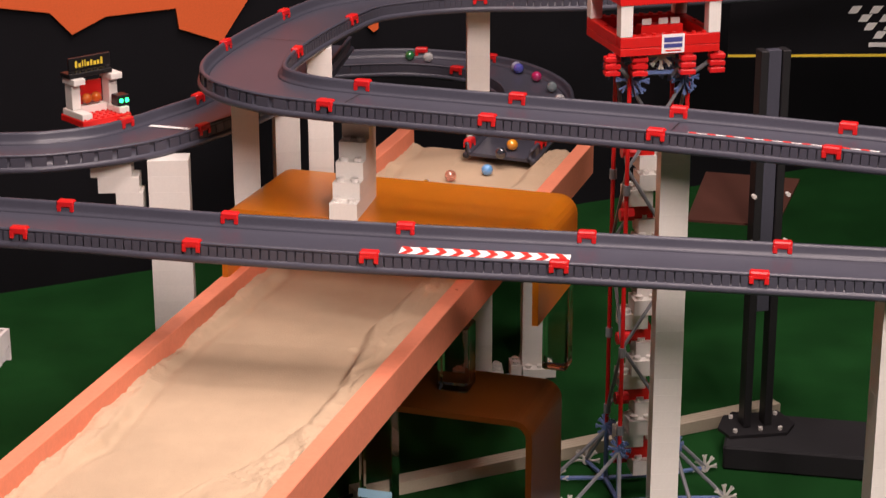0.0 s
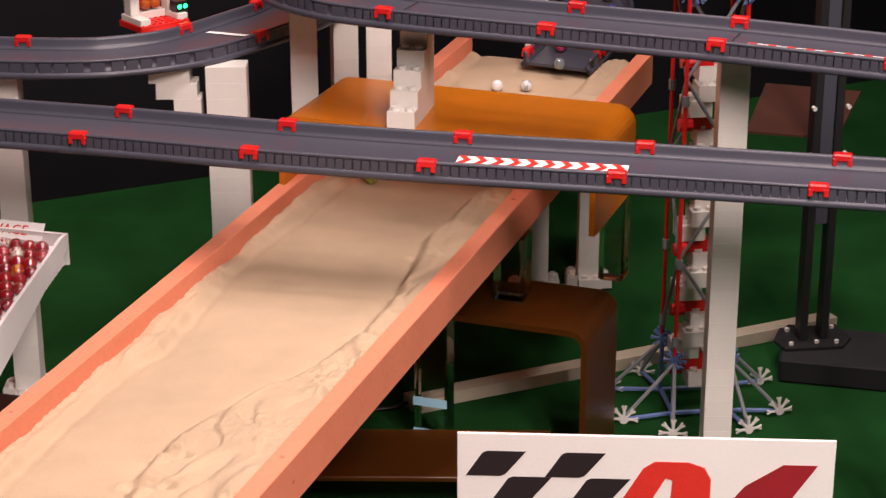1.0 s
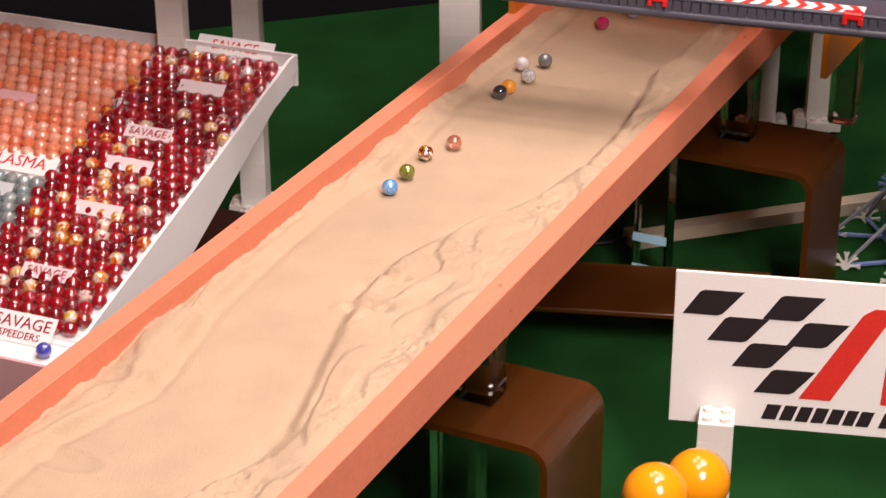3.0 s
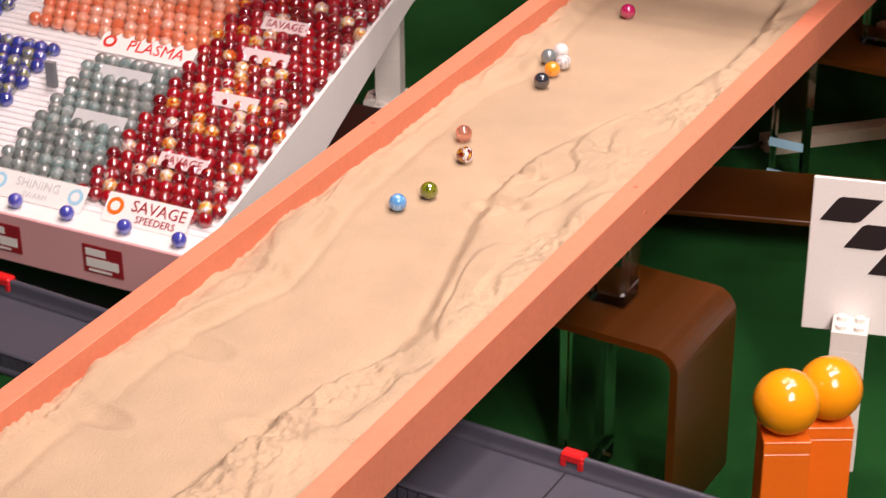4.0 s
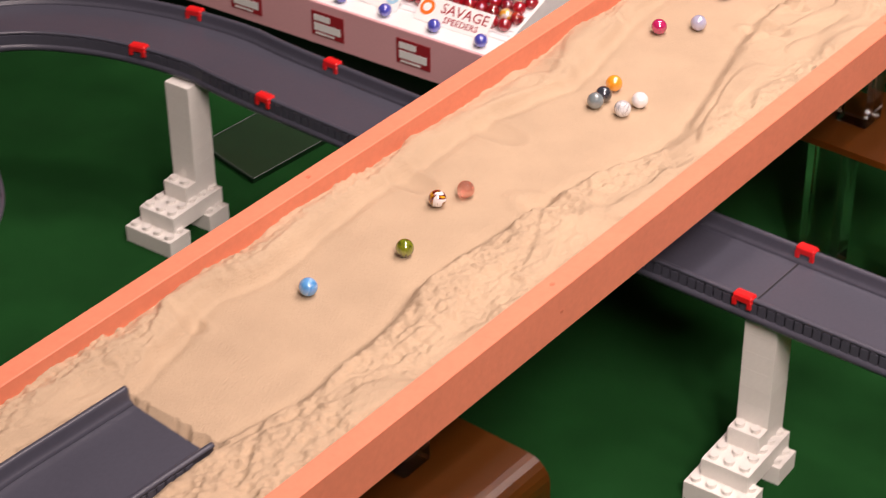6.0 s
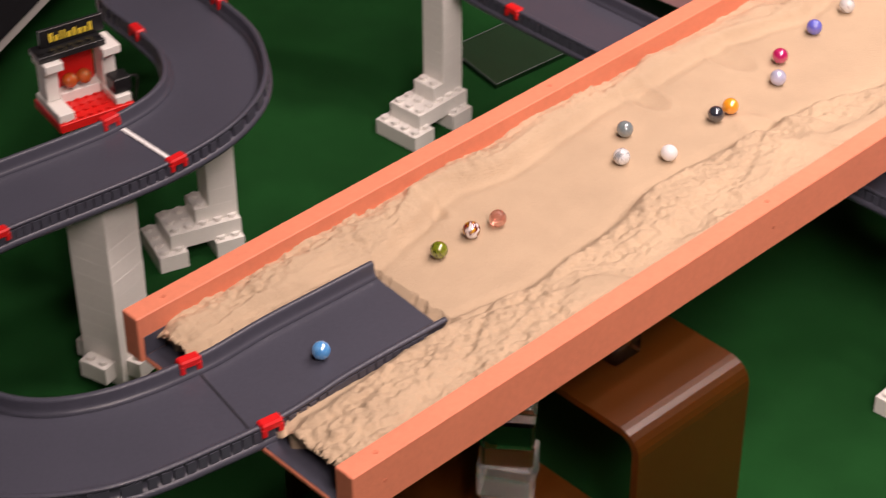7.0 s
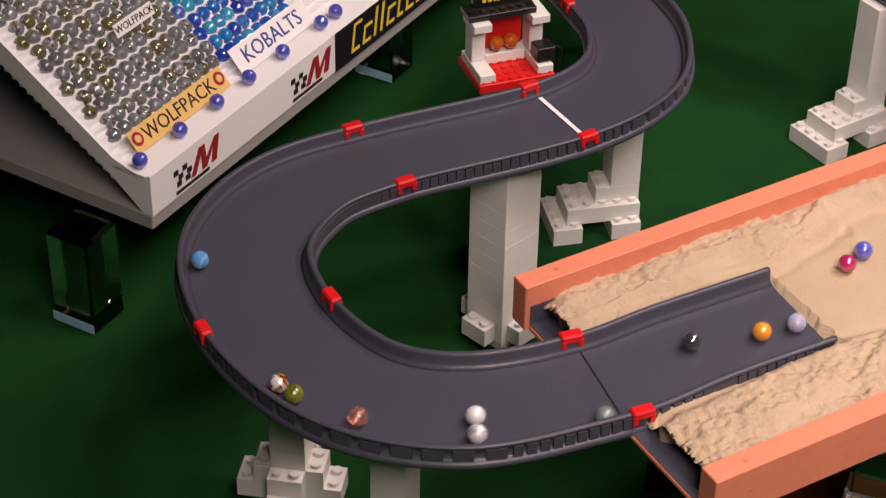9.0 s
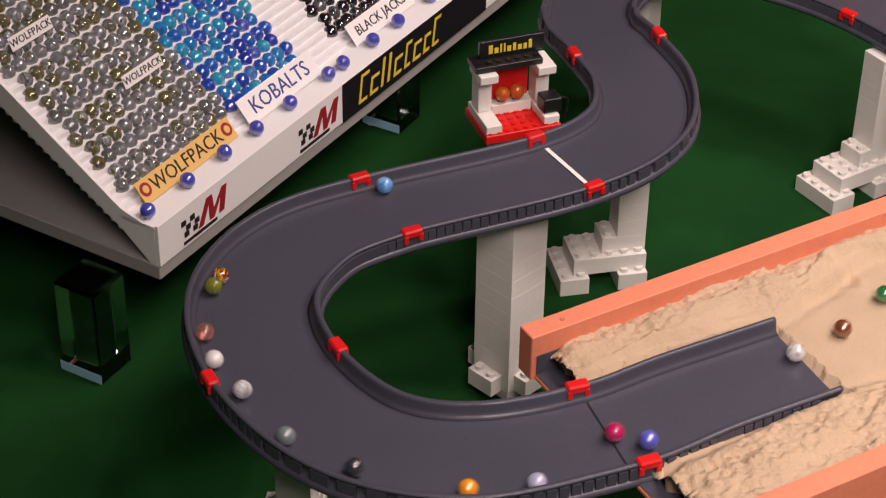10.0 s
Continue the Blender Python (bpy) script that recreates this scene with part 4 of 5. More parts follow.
def stand_body(name, label, m, x0, x1, fascia, ledge, depth, rise, face, closed=False):
    t = thing(name, label, "grandstand", m=m)
    bm = bmesh.new()
    box(bm, (x0, 0, 0), (x1, 0.004, fascia), 0.0004)
    part("front_panel", bm, face, t)
    bm = bmesh.new()
    box(bm, (x0, 0.0045, fascia - 0.006), (x1, ledge, fascia - 0.002))
    part("ledge", bm, CARD, t)
    for x in (x0, x1 - 0.004):
        bm = bmesh.new()
        low = [(0.0045, 0), (0.15, 0)] if closed else [(0.0045, 0), (0.012, 0), (ledge, fascia - 0.018)]
        prism(bm, low + [(depth, fascia + rise - (0.006 if closed else 0.016)), (depth, fascia + rise + 0.012), (depth - 0.012, fascia + rise + 0.012), (ledge, fascia + 0.006),
                   (0.0045, fascia - 0.007)], x, x + 0.004, Matrix(((0, 0, 1, 0), (1, 0, 0, 0), (0, 1, 0, 0), (0, 0, 0, 1))))
        part("side_panel", bm, CARD, t, "white side panel")
    bm = bmesh.new()
    box(bm, (x0, depth + 0.0005, fascia + rise - 0.026), (x1, depth + 0.0045, fascia + rise + 0.012))
    part("back_panel", bm, CARD, t)
    for x in (x0 + 0.2, x1 - 0.2):
        bm = bmesh.new()
        box(bm, (x - 0.012, depth * 0.75, 0.0005), (x + 0.012, depth * 0.75 + 0.01, fascia + rise * 0.66))
        part("prop", bm, CARD, t)
    bm = bmesh.new()
    treads(bm, x0 + 0.0045, x1 - 0.0045, ledge, depth - 0.001, fascia - 0.003, rise / (depth - ledge))
    tagged(part("seating", bm, CHAIR_WHITE, t, "corrugated white seating steps"), kind="stuff")
    return t


# the stand of red, peach and grey-green marbles
ONE = Matrix(((0.968, 0.252, 0, -0.640), (-0.252, 0.968, 0, 1.936), (0, 0, 1, 0.06), (0, 0, 0, 1)))
stand = stand_body("grandstand", "white card grandstand with a pink front panel", ONE, -0.95, 0.006, 0.055, 0.045, 0.54, 0.125, PINK_CARD, True)
SL1 = 0.125 / 0.495
Z1 = 0.0535
seats(ONE, -0.170, -0.004, 0.055, 0.53, Z1, SL1, M_RED, "dark red glass marbles with yellow and white swirls in rows")
seats(ONE, -0.285, -0.172, 0.055, 0.275, Z1, SL1, M_SWARM, "shiny grey-green glass marbles seated in rows")
seats(ONE, -0.400, -0.172, 0.300, 0.53, Z1 + SL1 * 0.245, SL1, M_PEACH, "shiny peach glass marbles seated in rows")
seats(ONE, -0.56, -0.335, 0.055, 0.275, Z1, SL1, M_BOLT, "blue and yellow glass marbles seated in rows")
seats(ONE, -0.74, -0.60, 0.055, 0.275, Z1, SL1, M_PEACH, "pale peach glass marbles seated in rows")
seats(ONE, -0.60, -0.44, 0.300, 0.53, Z1 + SL1 * 0.245, SL1, M_BOLT, "blue and yellow glass marbles seated in rows")
placard(stand, -0.075, 0.034, 0.054, 0.100, 0.032, "SAVAGE", CARD, DARK_RED_INK, 42, 0.018, under="SPEEDERS", rings=((-0.038, ORANGE_BRICK),), shift=0.013)
placard(stand, -0.210, 0.034, 0.054, 0.120, 0.030, "SHINING", CARD, GREY_INK, 42, 0.014, under="SWARM", rings=((-0.048, TAPE), (0.048, TAPE)))
placard(stand, -0.43, 0.034, 0.054, 0.12, 0.026, "THUNDERBOLTS", CARD, GREY_INK, 40, 0.014)
placard(stand, -0.232, 0.280, 0.054 + SL1 * 0.235 + 0.002, 0.125, 0.028, "PLASMA", CARD, RED_INK, 30, 0.021, rings=((-0.050, RED_INK),), shift=0.012)
placard(stand, -0.075, 0.536, 0.182, 0.10, 0.022, "SAVAGE", CARD, RED_INK, 50, 0.017)
for x, y, word in ((-0.093, 0.358, "SAVAGE"), (-0.074, 0.450, ""), (-0.086, 0.301, ""), (-0.080, 0.223, ""), (-0.080, 0.118, "SAVAGE")):
    placard(stand, x, y, Z1 + SL1 * (y - 0.045) + 0.010, 0.058, 0.016, word, PALE_CARD, DARK_RED_INK, 40, 0.013)
for x, y in ((-0.224, 0.229), (-0.208, 0.154)):
    placard(stand, x, y, Z1 + SL1 * (y - 0.045) + 0.010, 0.066, 0.016, "", GREY_INK, INK, 40)
for x, y in ((-0.282, 0.387),):
    placard(stand, x, y, Z1 + SL1 * (y - 0.045) + 0.010, 0.05, 0.013, "", PINK_CARD, INK, 40)
for k in range(7):
    bm = bmesh.new()
    x = -0.10 - 0.125 * k
    box(bm, (x - 0.024, -0.0009, 0.012), (x + 0.024, -0.0003, 0.044))
    badge = part("badge", bm, DARK_RED_INK, stand, "dark red badge with pale marks")
    for z0, z1, a, b in ((0.032, 0.040, -0.020, 0.004), (0.019, 0.029, -0.020, 0.019), (0.014, 0.0165, -0.018, 0.010)):
        bm = bmesh.new()
        box(bm, (x + a, -0.0014, z0), (x + b, -0.0010, z1))
        part("mark", bm, CARD, badge)
bm = bmesh.new()
box(bm, (-0.305, 0.20, 0.10), (-0.293, 0.206, 0.13))
part("post", bm, GREY_ROD, stand)


def steward(p):
    me = STEWARD
    return tagged(copy_at(me, p), "violet-blue glass marble standing on the stand's white ledge", "marble", "marbles on the ledge")


def copy_at(me, p):
    ob = new("marble", me)
    ob.matrix_basis = Matrix.Translation(p)
    return ob


def one_ball(mat, r=0.008):
    bm = bmesh.new()
    bmesh.ops.create_uvsphere(bm, u_segments=28, v_segments=18, radius=r)
    me = bpy.data.meshes.new("marble")
    bm.to_mesh(me)
    bm.free()
    me.materials.append(mat)
    me.polygons.foreach_set("use_smooth", [True] * len(me.polygons))
    return me


STEWARD = one_ball(M_STEWARD)
for x in (-0.02, -0.085, -0.155, -0.219, -0.285, -0.315, -0.37, -0.43, -0.49, -0.56, -0.62, -0.69):
    steward(ONE @ Vector((x, 0.020, 0.0612)))

# black box that the stand rests on
t = thing("black_box", "glossy black box under the grandstand", "box", m=ONE @ pose(0, 0, -0.0605))
bm = bmesh.new()
box(bm, (-0.93, 0.03, 0), (0.0, 0.5, 0.06), 0.001)
part("body", bm, BLACK_BRICK, t)

# the stand of grey, cobalt and black marbles
TWO = Matrix(((-0.187, -0.982, 0, -1.209), (0.982, -0.187, 0, 0.908), (0, 0, 1, 0.128), (0, 0, 0, 1)))
stand = stand_body("grandstand", "white card grandstand on a grey board", TWO, 0.0, 0.95, 0.047, 0.045, 0.42, 0.245, CARD)
SL2 = 0.245 / 0.375
Z2 = 0.0455
seats(TWO, 0.020, 0.197, 0.056, 0.40, Z2, SL2, M_WOLF, "grey and olive swirled glass marbles seated in rows")
seats(TWO, 0.197, 0.325, 0.056, 0.40, Z2, SL2, M_COBALT, "shiny blue glass marbles seated in rows")
seats(TWO, 0.385, 0.55, 0.056, 0.40, Z2, SL2, M_BLACK, "shiny black glass marbles seated in rows")
seats(TWO, 0.60, 0.78, 0.056, 0.40, Z2, SL2, M_RED, "dark red glass marbles seated in rows")
placard(stand, 0.100, 0.032, 0.047, 0.150, 0.024, "WOLFPACK", OCHRE, INK, 50, 0.021, rings=((-0.066, DARK_RED_INK), (0.066, DARK_RED_INK)))
placard(stand, 0.262, 0.032, 0.047, 0.13, 0.030, "KOBALTS", CARD, BLUE_INK, 50, 0.024)
placard(stand, 0.455, 0.032, 0.047, 0.12, 0.026, "BLACK JACKS", CARD, INK, 50, 0.016)
for x, y in ((0.07, 0.20), (0.14, 0.12), (0.10, 0.30)):
    placard(stand, x, y, Z2 + SL2 * (y - 0.045) + 0.012, 0.06, 0.014, "WOLFPACK", CARD, INK, 65, 0.011)
for x, y in ((0.26, 0.17), (0.25, 0.28)):
    placard(stand, x, y, Z2 + SL2 * (y - 0.045) + 0.012, 0.06, 0.014, "KOBALTS", M_COBALT, CARD, 65, 0.012)
for x0 in (0.035, 0.235):
    for i, (dx, dz) in enumerate(((0.0, 0.026), (0.014, 0.026), (0.007, 0.019), (0.021, 0.019), (0.004, 0.012), (0.018, 0.012))):
        bm = bmesh.new()
        box(bm, (x0 + dx, -0.0009, dz), (x0 + dx + 0.007, -0.0003, dz + 0.006))
        part("flag_square", bm, INK, stand)
    bm = bmesh.new()
    prism(bm, [(x0 + 0.026, 0.010), (x0 + 0.034, 0.010), (x0 + 0.044, 0.030), (x0 + 0.045, 0.010), (x0 + 0.052, 0.010), (x0 + 0.064, 0.030), (x0 + 0.060, 0.010), (x0 + 0.068, 0.010), (x0 + 0.074, 0.038),
               (x0 + 0.066, 0.038), (x0 + 0.052, 0.020), (x0 + 0.050, 0.038), (x0 + 0.041, 0.038)], 0.0003, 0.0009, Matrix(((1, 0, 0, 0), (0, 0, -1, 0), (0, 1, 0, 0), (0, 0, 0, 1))))
    part("monogram", bm, DARK_RED_INK, stand, "dark red slanted monogram")
    bm = bmesh.new()
    box(bm, (x0 + 0.002, -0.0009, 0.004), (x0 + 0.056, -0.0003, 0.0075))
    part("letter_bar", bm, INK, stand)
bm = bmesh.new()
box(bm, (0.317, -0.0012, 0.0), (0.62, -0.0004, 0.047))
panel = part("black_panel", bm, BLACK_CLOTH, stand, "black panel with yellow marks")
x = 0.345
for w, h in ((0.016, 0.034), (0.016, 0.022), (0.007, 0.034), (0.007, 0.034), (0.016, 0.022), (0.012, 0.030), (0.016, 0.022), (0.013, 0.022), (0.014, 0.034)):
    bm = bmesh.new()
    lean, edge = Matrix(((1, 0.18, 0, 0), (0, 0, -1, 0), (0, 1, 0, 0), (0, 0, 0, 1))), 0.0036
    if w < 0.01:
        prism(bm, [(x, 0.008), (x + 0.0045, 0.008), (x + 0.0045, 0.008 + h), (x, 0.008 + h)], 0.0013, 0.0018, lean)
    else:
        prism(bm, [(x, 0.008), (x + w, 0.008), (x + w, 0.008 + edge), (x + edge, 0.008 + edge), (x + edge, 0.008 + h - edge), (x + w, 0.008 + h - edge), (x + w, 0.008 + h), (x, 0.008 + h)], 0.0013, 0.0018, lean)
    part("letter_bar", bm, YELLOW_INK, panel)
    x += w + 0.006
for x in (0.011, 0.074, 0.135, 0.19, 0.25, 0.321, 0.349, 0.408, 0.46, 0.53):
    steward(TWO @ Vector((x, 0.020, 0.0532)))
t = thing("grey_board", "grey laminated board carrying the grandstand", "board", m=TWO @ pose(0, 0, -0.0165))
bm = bmesh.new()
box(bm, (0.0, 0.002, 0), (1.0, 0.62, 0.016), 0.0008)
part("board", bm, BOARD_GREY, t)
for x, y in ((-1.268, 0.864), (-1.376, 1.410), (-1.72, 0.93), (-1.82, 1.5)):
    block(x, y, 0.0, 0.111, 0.05, 0.05, 12, (0.003,))


# ---- toy booths by the track ----
def kiosk(m, label, lit=False):
    t = thing("toy_booth", label, "toy booth", "toy booths by the track", m)
    bm = bmesh.new()
    box(bm, (-0.034, -0.026, 0), (0.034, 0.026, 0.008), 0.0006)
    for i in range(8):
        for j in range(6):
            c = Vector((-0.030 + i * 0.0085, -0.022 + j * 0.0088, 0.0078))
            rod(bm, c, c + Vector((0, 0, 0.0018)), 0.0026, 8)
    part("base_plate", bm, RED_BRICK, t, "studded red base plate")
    for x in (-0.026, 0.026):
        bm = bmesh.new()
        box(bm, (x - 0.007, -0.024, 0.0082), (x + 0.007, 0.022, 0.016), 0.0005)
        box(bm, (x - 0.006, 0.000, 0.0165), (x + 0.006, 0.016, 0.048), 0.0005)
        box(bm, (x - 0.008, -0.010, 0.0485), (x + 0.008, 0.018, 0.056), 0.0005)
        part("side_wall", bm, WHITE_BRICK, t, "white brick side wall")
    bm = bmesh.new()
    box(bm, (-0.018, 0.004, 0.0082), (0.018, 0.018, 0.018), 0.0005)
    part("counter", bm, WHITE_BRICK, t, "white brick counter")
    bm = bmesh.new()
    box(bm, (-0.018, 0.014, 0.0185), (0.018, 0.018, 0.046), 0.0005)
    part("back_wall", bm, RED_BRICK, t, "red brick back wall")
    bm = bmesh.new()
    box(bm, (-0.036, -0.004, 0.0565), (0.024, 0.018, 0.062), 0.0005)
    for i in range(7):
        c = Vector((-0.031 + i * 0.0085, 0.002, 0.0618))
        rod(bm, c, c + Vector((0, 0, 0.002)), 0.0026, 8)
    part("roof", bm, BLACK_BRICK, t, "black roof plate")
    bm = bmesh.new()
    box(bm, (-0.028, 0.010, 0.0622), (0.030, 0.014, 0.078), 0.0005)
    sign = part("name_board", bm, BLACK_BRICK, t, "black name board with yellow marks")
    x = -0.020
    for w, h in ((0.0035, 0.008), (0.0035, 0.005), (0.0016, 0.008), (0.0016, 0.008), (0.0035, 0.005), (0.0028, 0.007), (0.0035, 0.005), (0.003, 0.005), (0.003, 0.008)):
        bm = bmesh.new()
        box(bm, (x, 0.0093, 0.066), (x + w, 0.0098, 0.066 + h))
        part("letter_bar", bm, YELLOW_INK, sign)
        x += w + 0.0016
    for x in (-0.007, 0.006):
        bm = bmesh.new()
        bmesh.ops.create_uvsphere(bm, u_segments=16, v_segments=10, radius=0.0068, matrix=pose(x, 0.008, 0.0262))
        part("amber_ball", bm, AMBER_BALL, t, "glossy amber marble", smooth=True)
    if lit:
        bm = bmesh.new()
        box(bm, (-0.016, -0.060, -0.0105), (0.016, 0.016, -0.0002), 0.0005)
        part("bracket", bm, WHITE_BRICK, t, "white brick bracket")
    bm = bmesh.new()
    box(bm, (0.020, -0.020, 0.0165), (0.036, -0.004, 0.030), 0.0008)
    lamp = part("signal_box", bm, BLACK_BRICK, t, "black signal box")
    if lit:
        for x in (0.024, 0.032):
            bm = bmesh.new()
            rod(bm, (x, -0.0206, 0.0235), (x, -0.0215, 0.0235), 0.0028, 12)
            part("green_light", bm, GREEN_LED, lamp, "lit green lamp")
    else:
        bm = bmesh.new()
        pts = glide([(0.036, -0.012, 0.026), (0.045, -0.010, 0.022), (0.048, -0.004, 0.010), (0.046, 0.004, -0.02), (0.044, 0.008, -0.06)], 0.004)
        for a, b in zip(pts, pts[1:]):
            rod(bm, a, b, 0.0012, 6)
        part("cable", bm, BLACK_BRICK, t)


AMBER_BALL = material("amber_glass", (0.45, 0.09, 0.01), 0.08, spread=0.2, scale=200, clear=1.0, coat_rough=0.02)
GREEN_LED = material("green_led", (0.03, 0.9, 0.25), 0.3, emit=4.0)
kiosk(pose(-1.034, 1.224, 0.2245, 0, 0, 62) @ Matrix.Scale(1.16, 4), "red, white and black brick booth with a dark name board")
kiosk(pose(-0.420, 2.684, 0.440, 0, 0, 40), "red and white brick booth with lit green lamps", True)
for x, y, top in ((-1.04, 1.225, 0.224),):
    column(x, y, top, 20, label="slim white brick post under a toy booth")


# ---- back of the studio: steel stand, foam mat, board, profile ----
def steel_stand():
    t = thing("steel_stand", "dark grey steel display stand on a black foam mat", "stand", m=pose(0.403, 2.669, 0.0325, 0, 0, 12))
    bm = bmesh.new()
    prism(bm, [(-0.045, -0.03), (0.03, -0.035), (0.05, -0.01), (0.045, 0.035), (-0.03, 0.035), (-0.05, 0.0)], 0, 0.004)
    part("foot_plate", bm, STEEL, t)
    for x in (-0.014, 0.014):
        bm = bmesh.new()
        box(bm, (x - 0.005, -0.01, 0.0045), (x + 0.005, 0.01, 0.495), 0.0008)
        part("upright", bm, STEEL, t)
    bm = bmesh.new()
    box(bm, (-0.0085, -0.006, 0.16), (0.0085, 0.006, 0.495), 0.0005)
    part("web", bm, TRACK, t)
    for x, y in ((-0.034, -0.02), (0.025, -0.024), (0.036, 0.022), (-0.024, 0.024), (0.0, -0.02)):
        bm = bmesh.new()
        rod(bm, (x, y, 0.004), (x, y, 0.008), 0.003, 6)
        part("bolt", bm, WHITE_ROD, t, "bright bolt head")
    for z in (0.255, 0.315):
        for x in (-0.022, 0.022):
            bm = bmesh.new()
            rod(bm, (x, -0.012, z), (x, -0.018, z), 0.003, 6)
            part("bolt", bm, WHITE_ROD, t)


steel_stand()
t = thing("foam_mat", "thick black foam mat on the floor", "mat", m=pose(0.354, 2.609, 0, 0, 0, -12.5))
bm = bmesh.new()
box(bm, (0.0, 0.0, 0), (0.8, 0.117, 0.032), 0.003)
part("mat", bm, MAT_BLACK, t)
t = thing("copper_panel", "dull copper-coloured panel fixed flat to the steel stand", "panel", m=pose(0.310, 2.704, 0.298))
bm = bmesh.new()
prism(bm, [(0.000, 0.000), (0.110, -0.025), (0.174, 0.175), (0.053, 0.212)], 0, 0.003)
part("panel", bm, material("copper_sheet", (0.075, 0.030, 0.022), 0.4, spread=0.12, metal=0.2), t)
t = thing("cable_profile", "long beige ribbed plastic profile lying on the floor", "profile", m=pose(-0.104, 2.515, 0, 0, 0, 25.3))
for i in range(4):
    bm = bmesh.new()
    box(bm, (0, 0.0005 + i * 0.006, 0), (0.62, 0.006 + i * 0.006, 0.017), 0.0006)
    part("rail", bm, BEIGE, t)
bm = bmesh.new()
pts = glide([(0.0, 0.012, 0.008), (-0.02, 0.012, 0.006), (-0.05, 0.02, 0.004), (-0.09, 0.03, 0.003)], 0.004)
for a, b in zip(pts, pts[1:]):
    rod(bm, a, b, 0.0025, 8)
part("cable", bm, BLACK_BRICK, t, "black cable")


BOARD_EDGE = material("glass_edge", (0.09, 0.11, 0.10), 0.4, spread=0.1)
t = thing("glass_plate", "thin dark glass plate with grey edges lying on the floor", "glass plate")
bm = bmesh.new()
prism(bm, [(-0.947, 1.819), (-0.857, 1.769), (-0.808, 1.895), (-0.906, 1.929)], 0.0005, 0.006)
sheet = part("sheet", bm, material("dark_glass", (0.007, 0.034, 0.011), 0.5, spread=0.15), t)
for a, b in (((-0.947, 1.819), (-0.857, 1.769)), ((-0.857, 1.769), (-0.808, 1.895)), ((-0.808, 1.895), (-0.906, 1.929)), ((-0.906, 1.929), (-0.947, 1.819))):
    bm = bmesh.new()
    rod(bm, (*a, 0.0065), (*b, 0.0065), 0.0007, 6)
    part("edge", bm, BOARD_EDGE, sheet, "pale ground edge")


def flag_banner():
    t = thing("flag_banner", "black banner with a white flag pattern and yellow line", "banner", m=upright(0.445, 3.30, 0.0, 0))
    bm = bmesh.new()
    box(bm, (0, 0.37, -0.004), (1.2, 0.62, 0), 0.0005)
    part("cloth", bm, BLACK_CLOTH, t)
    bm = bmesh.new()
    box(bm, (0, 0.369, 0.0002), (1.2, 0.373, 0.0008))
    part("yellow_line", bm, YELLOW_INK, t)
    for x, y in ((0.200, 0.436), (0.232, 0.436), (0.216, 0.423), (0.248, 0.423), (0.225, 0.410), (0.255, 0.410), (0.24, 0.397)):
        bm = bmesh.new()
        flag_cells(bm, x - 0.021, y, 0.017, 0.0115, 0.005, 0.0002)
        part("flag_square", bm, CARD, t)
    bm = bmesh.new()
    box(bm, (0.214, 0.384, 0.0002), (0.28, 0.391, 0.0007))
    part("letter_bar", bm, CARD, t)
    bm = bmesh.new()
    box(bm, (0.62, 0.0, -0.012), (0.64, 0.369, -0.005))
    part("pole", bm, STEEL, t)
    bm = bmesh.new()
    box(bm, (1.18, 0.0, -0.012), (1.2, 0.369, -0.005))
    part("pole", bm, STEEL, t)


flag_banner()


# ---- stickers on the tracks ----
def chevrons(line, right, a, b, across, label, wide=0.012):
    """A red and white arrow strip laid on a track's bed."""
    i0 = min(range(len(line)), key=lambda k: (line[k].x - a[0]) ** 2 + (line[k].y - a[1]) ** 2)
    i1 = min(range(len(line)), key=lambda k: (line[k].x - b[0]) ** 2 + (line[k].y - b[1]) ** 2)
    p, q = line[i0] + right[i0] * across, line[i1] + right[i1] * across
    d = q - p
    n = Vector((-d.y, d.x, 0)).normalized()
    t = thing("arrow_sticker", label, "sticker")
    up = Vector((0, 0, 0.0006))
    bm = bmesh.new()
    bm.faces.new([bm.verts.new(v + up) for v in (p - n * wide, q - n * wide, q + n * wide, p + n * wide)])
    part("strip", bm, CARD, t)
    k = 10
    for i in range(k):
        bm = bmesh.new()
        e, s, h = d / k, p + d * (i / k) + up * 1.8, n * (wide - 0.0001)
        f = d.normalized() * 0.007
        bm.faces.new([bm.verts.new(v) for v in (s - h, s + e * 0.42 - h, s + e * 0.42 + f, s + f)])
        bm.faces.new([bm.verts.new(v) for v in (s + f, s + e * 0.42 + f, s + e * 0.42 + h, s + h)])
        part("arrow", bm, RED_INK, t)


chevrons(front_line, front_right, (-0.045, 2.235), (0.125, 2.205), 0.000, "red and white arrow sticker on the straight track")
chevrons(top_line, top_right, (0.255, 2.325), (0.44, 2.248), -0.010, "red and white arrow sticker on the upper track")
t = thing("line_sticker", "thin white finish line sticker across the track", "sticker")
bm = bmesh.new()
a, b = Vector((-0.974, 1.204, END_Z + 0.0006)), Vector((-0.892, 1.178, END_Z + 0.0006))
n = Vector((0.3, 0.95, 0)).normalized() * 0.0022
bm.faces.new([bm.verts.new(v) for v in (a - n, b - n, b + n, a + n)])
part("line", bm, CARD, t)
t = thing("line_sticker", "thin white line sticker across the track", "sticker")
bm = bmesh.new()
a, b = Vector((-0.352, 2.66, LEFT_Z + 0.0006)), Vector((-0.29, 2.64, LEFT_Z + 0.0006))
n = Vector((0.4, 0.9, 0)).normalized() * 0.004
bm.faces.new([bm.verts.new(v) for v in (a - n, b - n, b + n, a + n)])
part("line", bm, CARD, t)


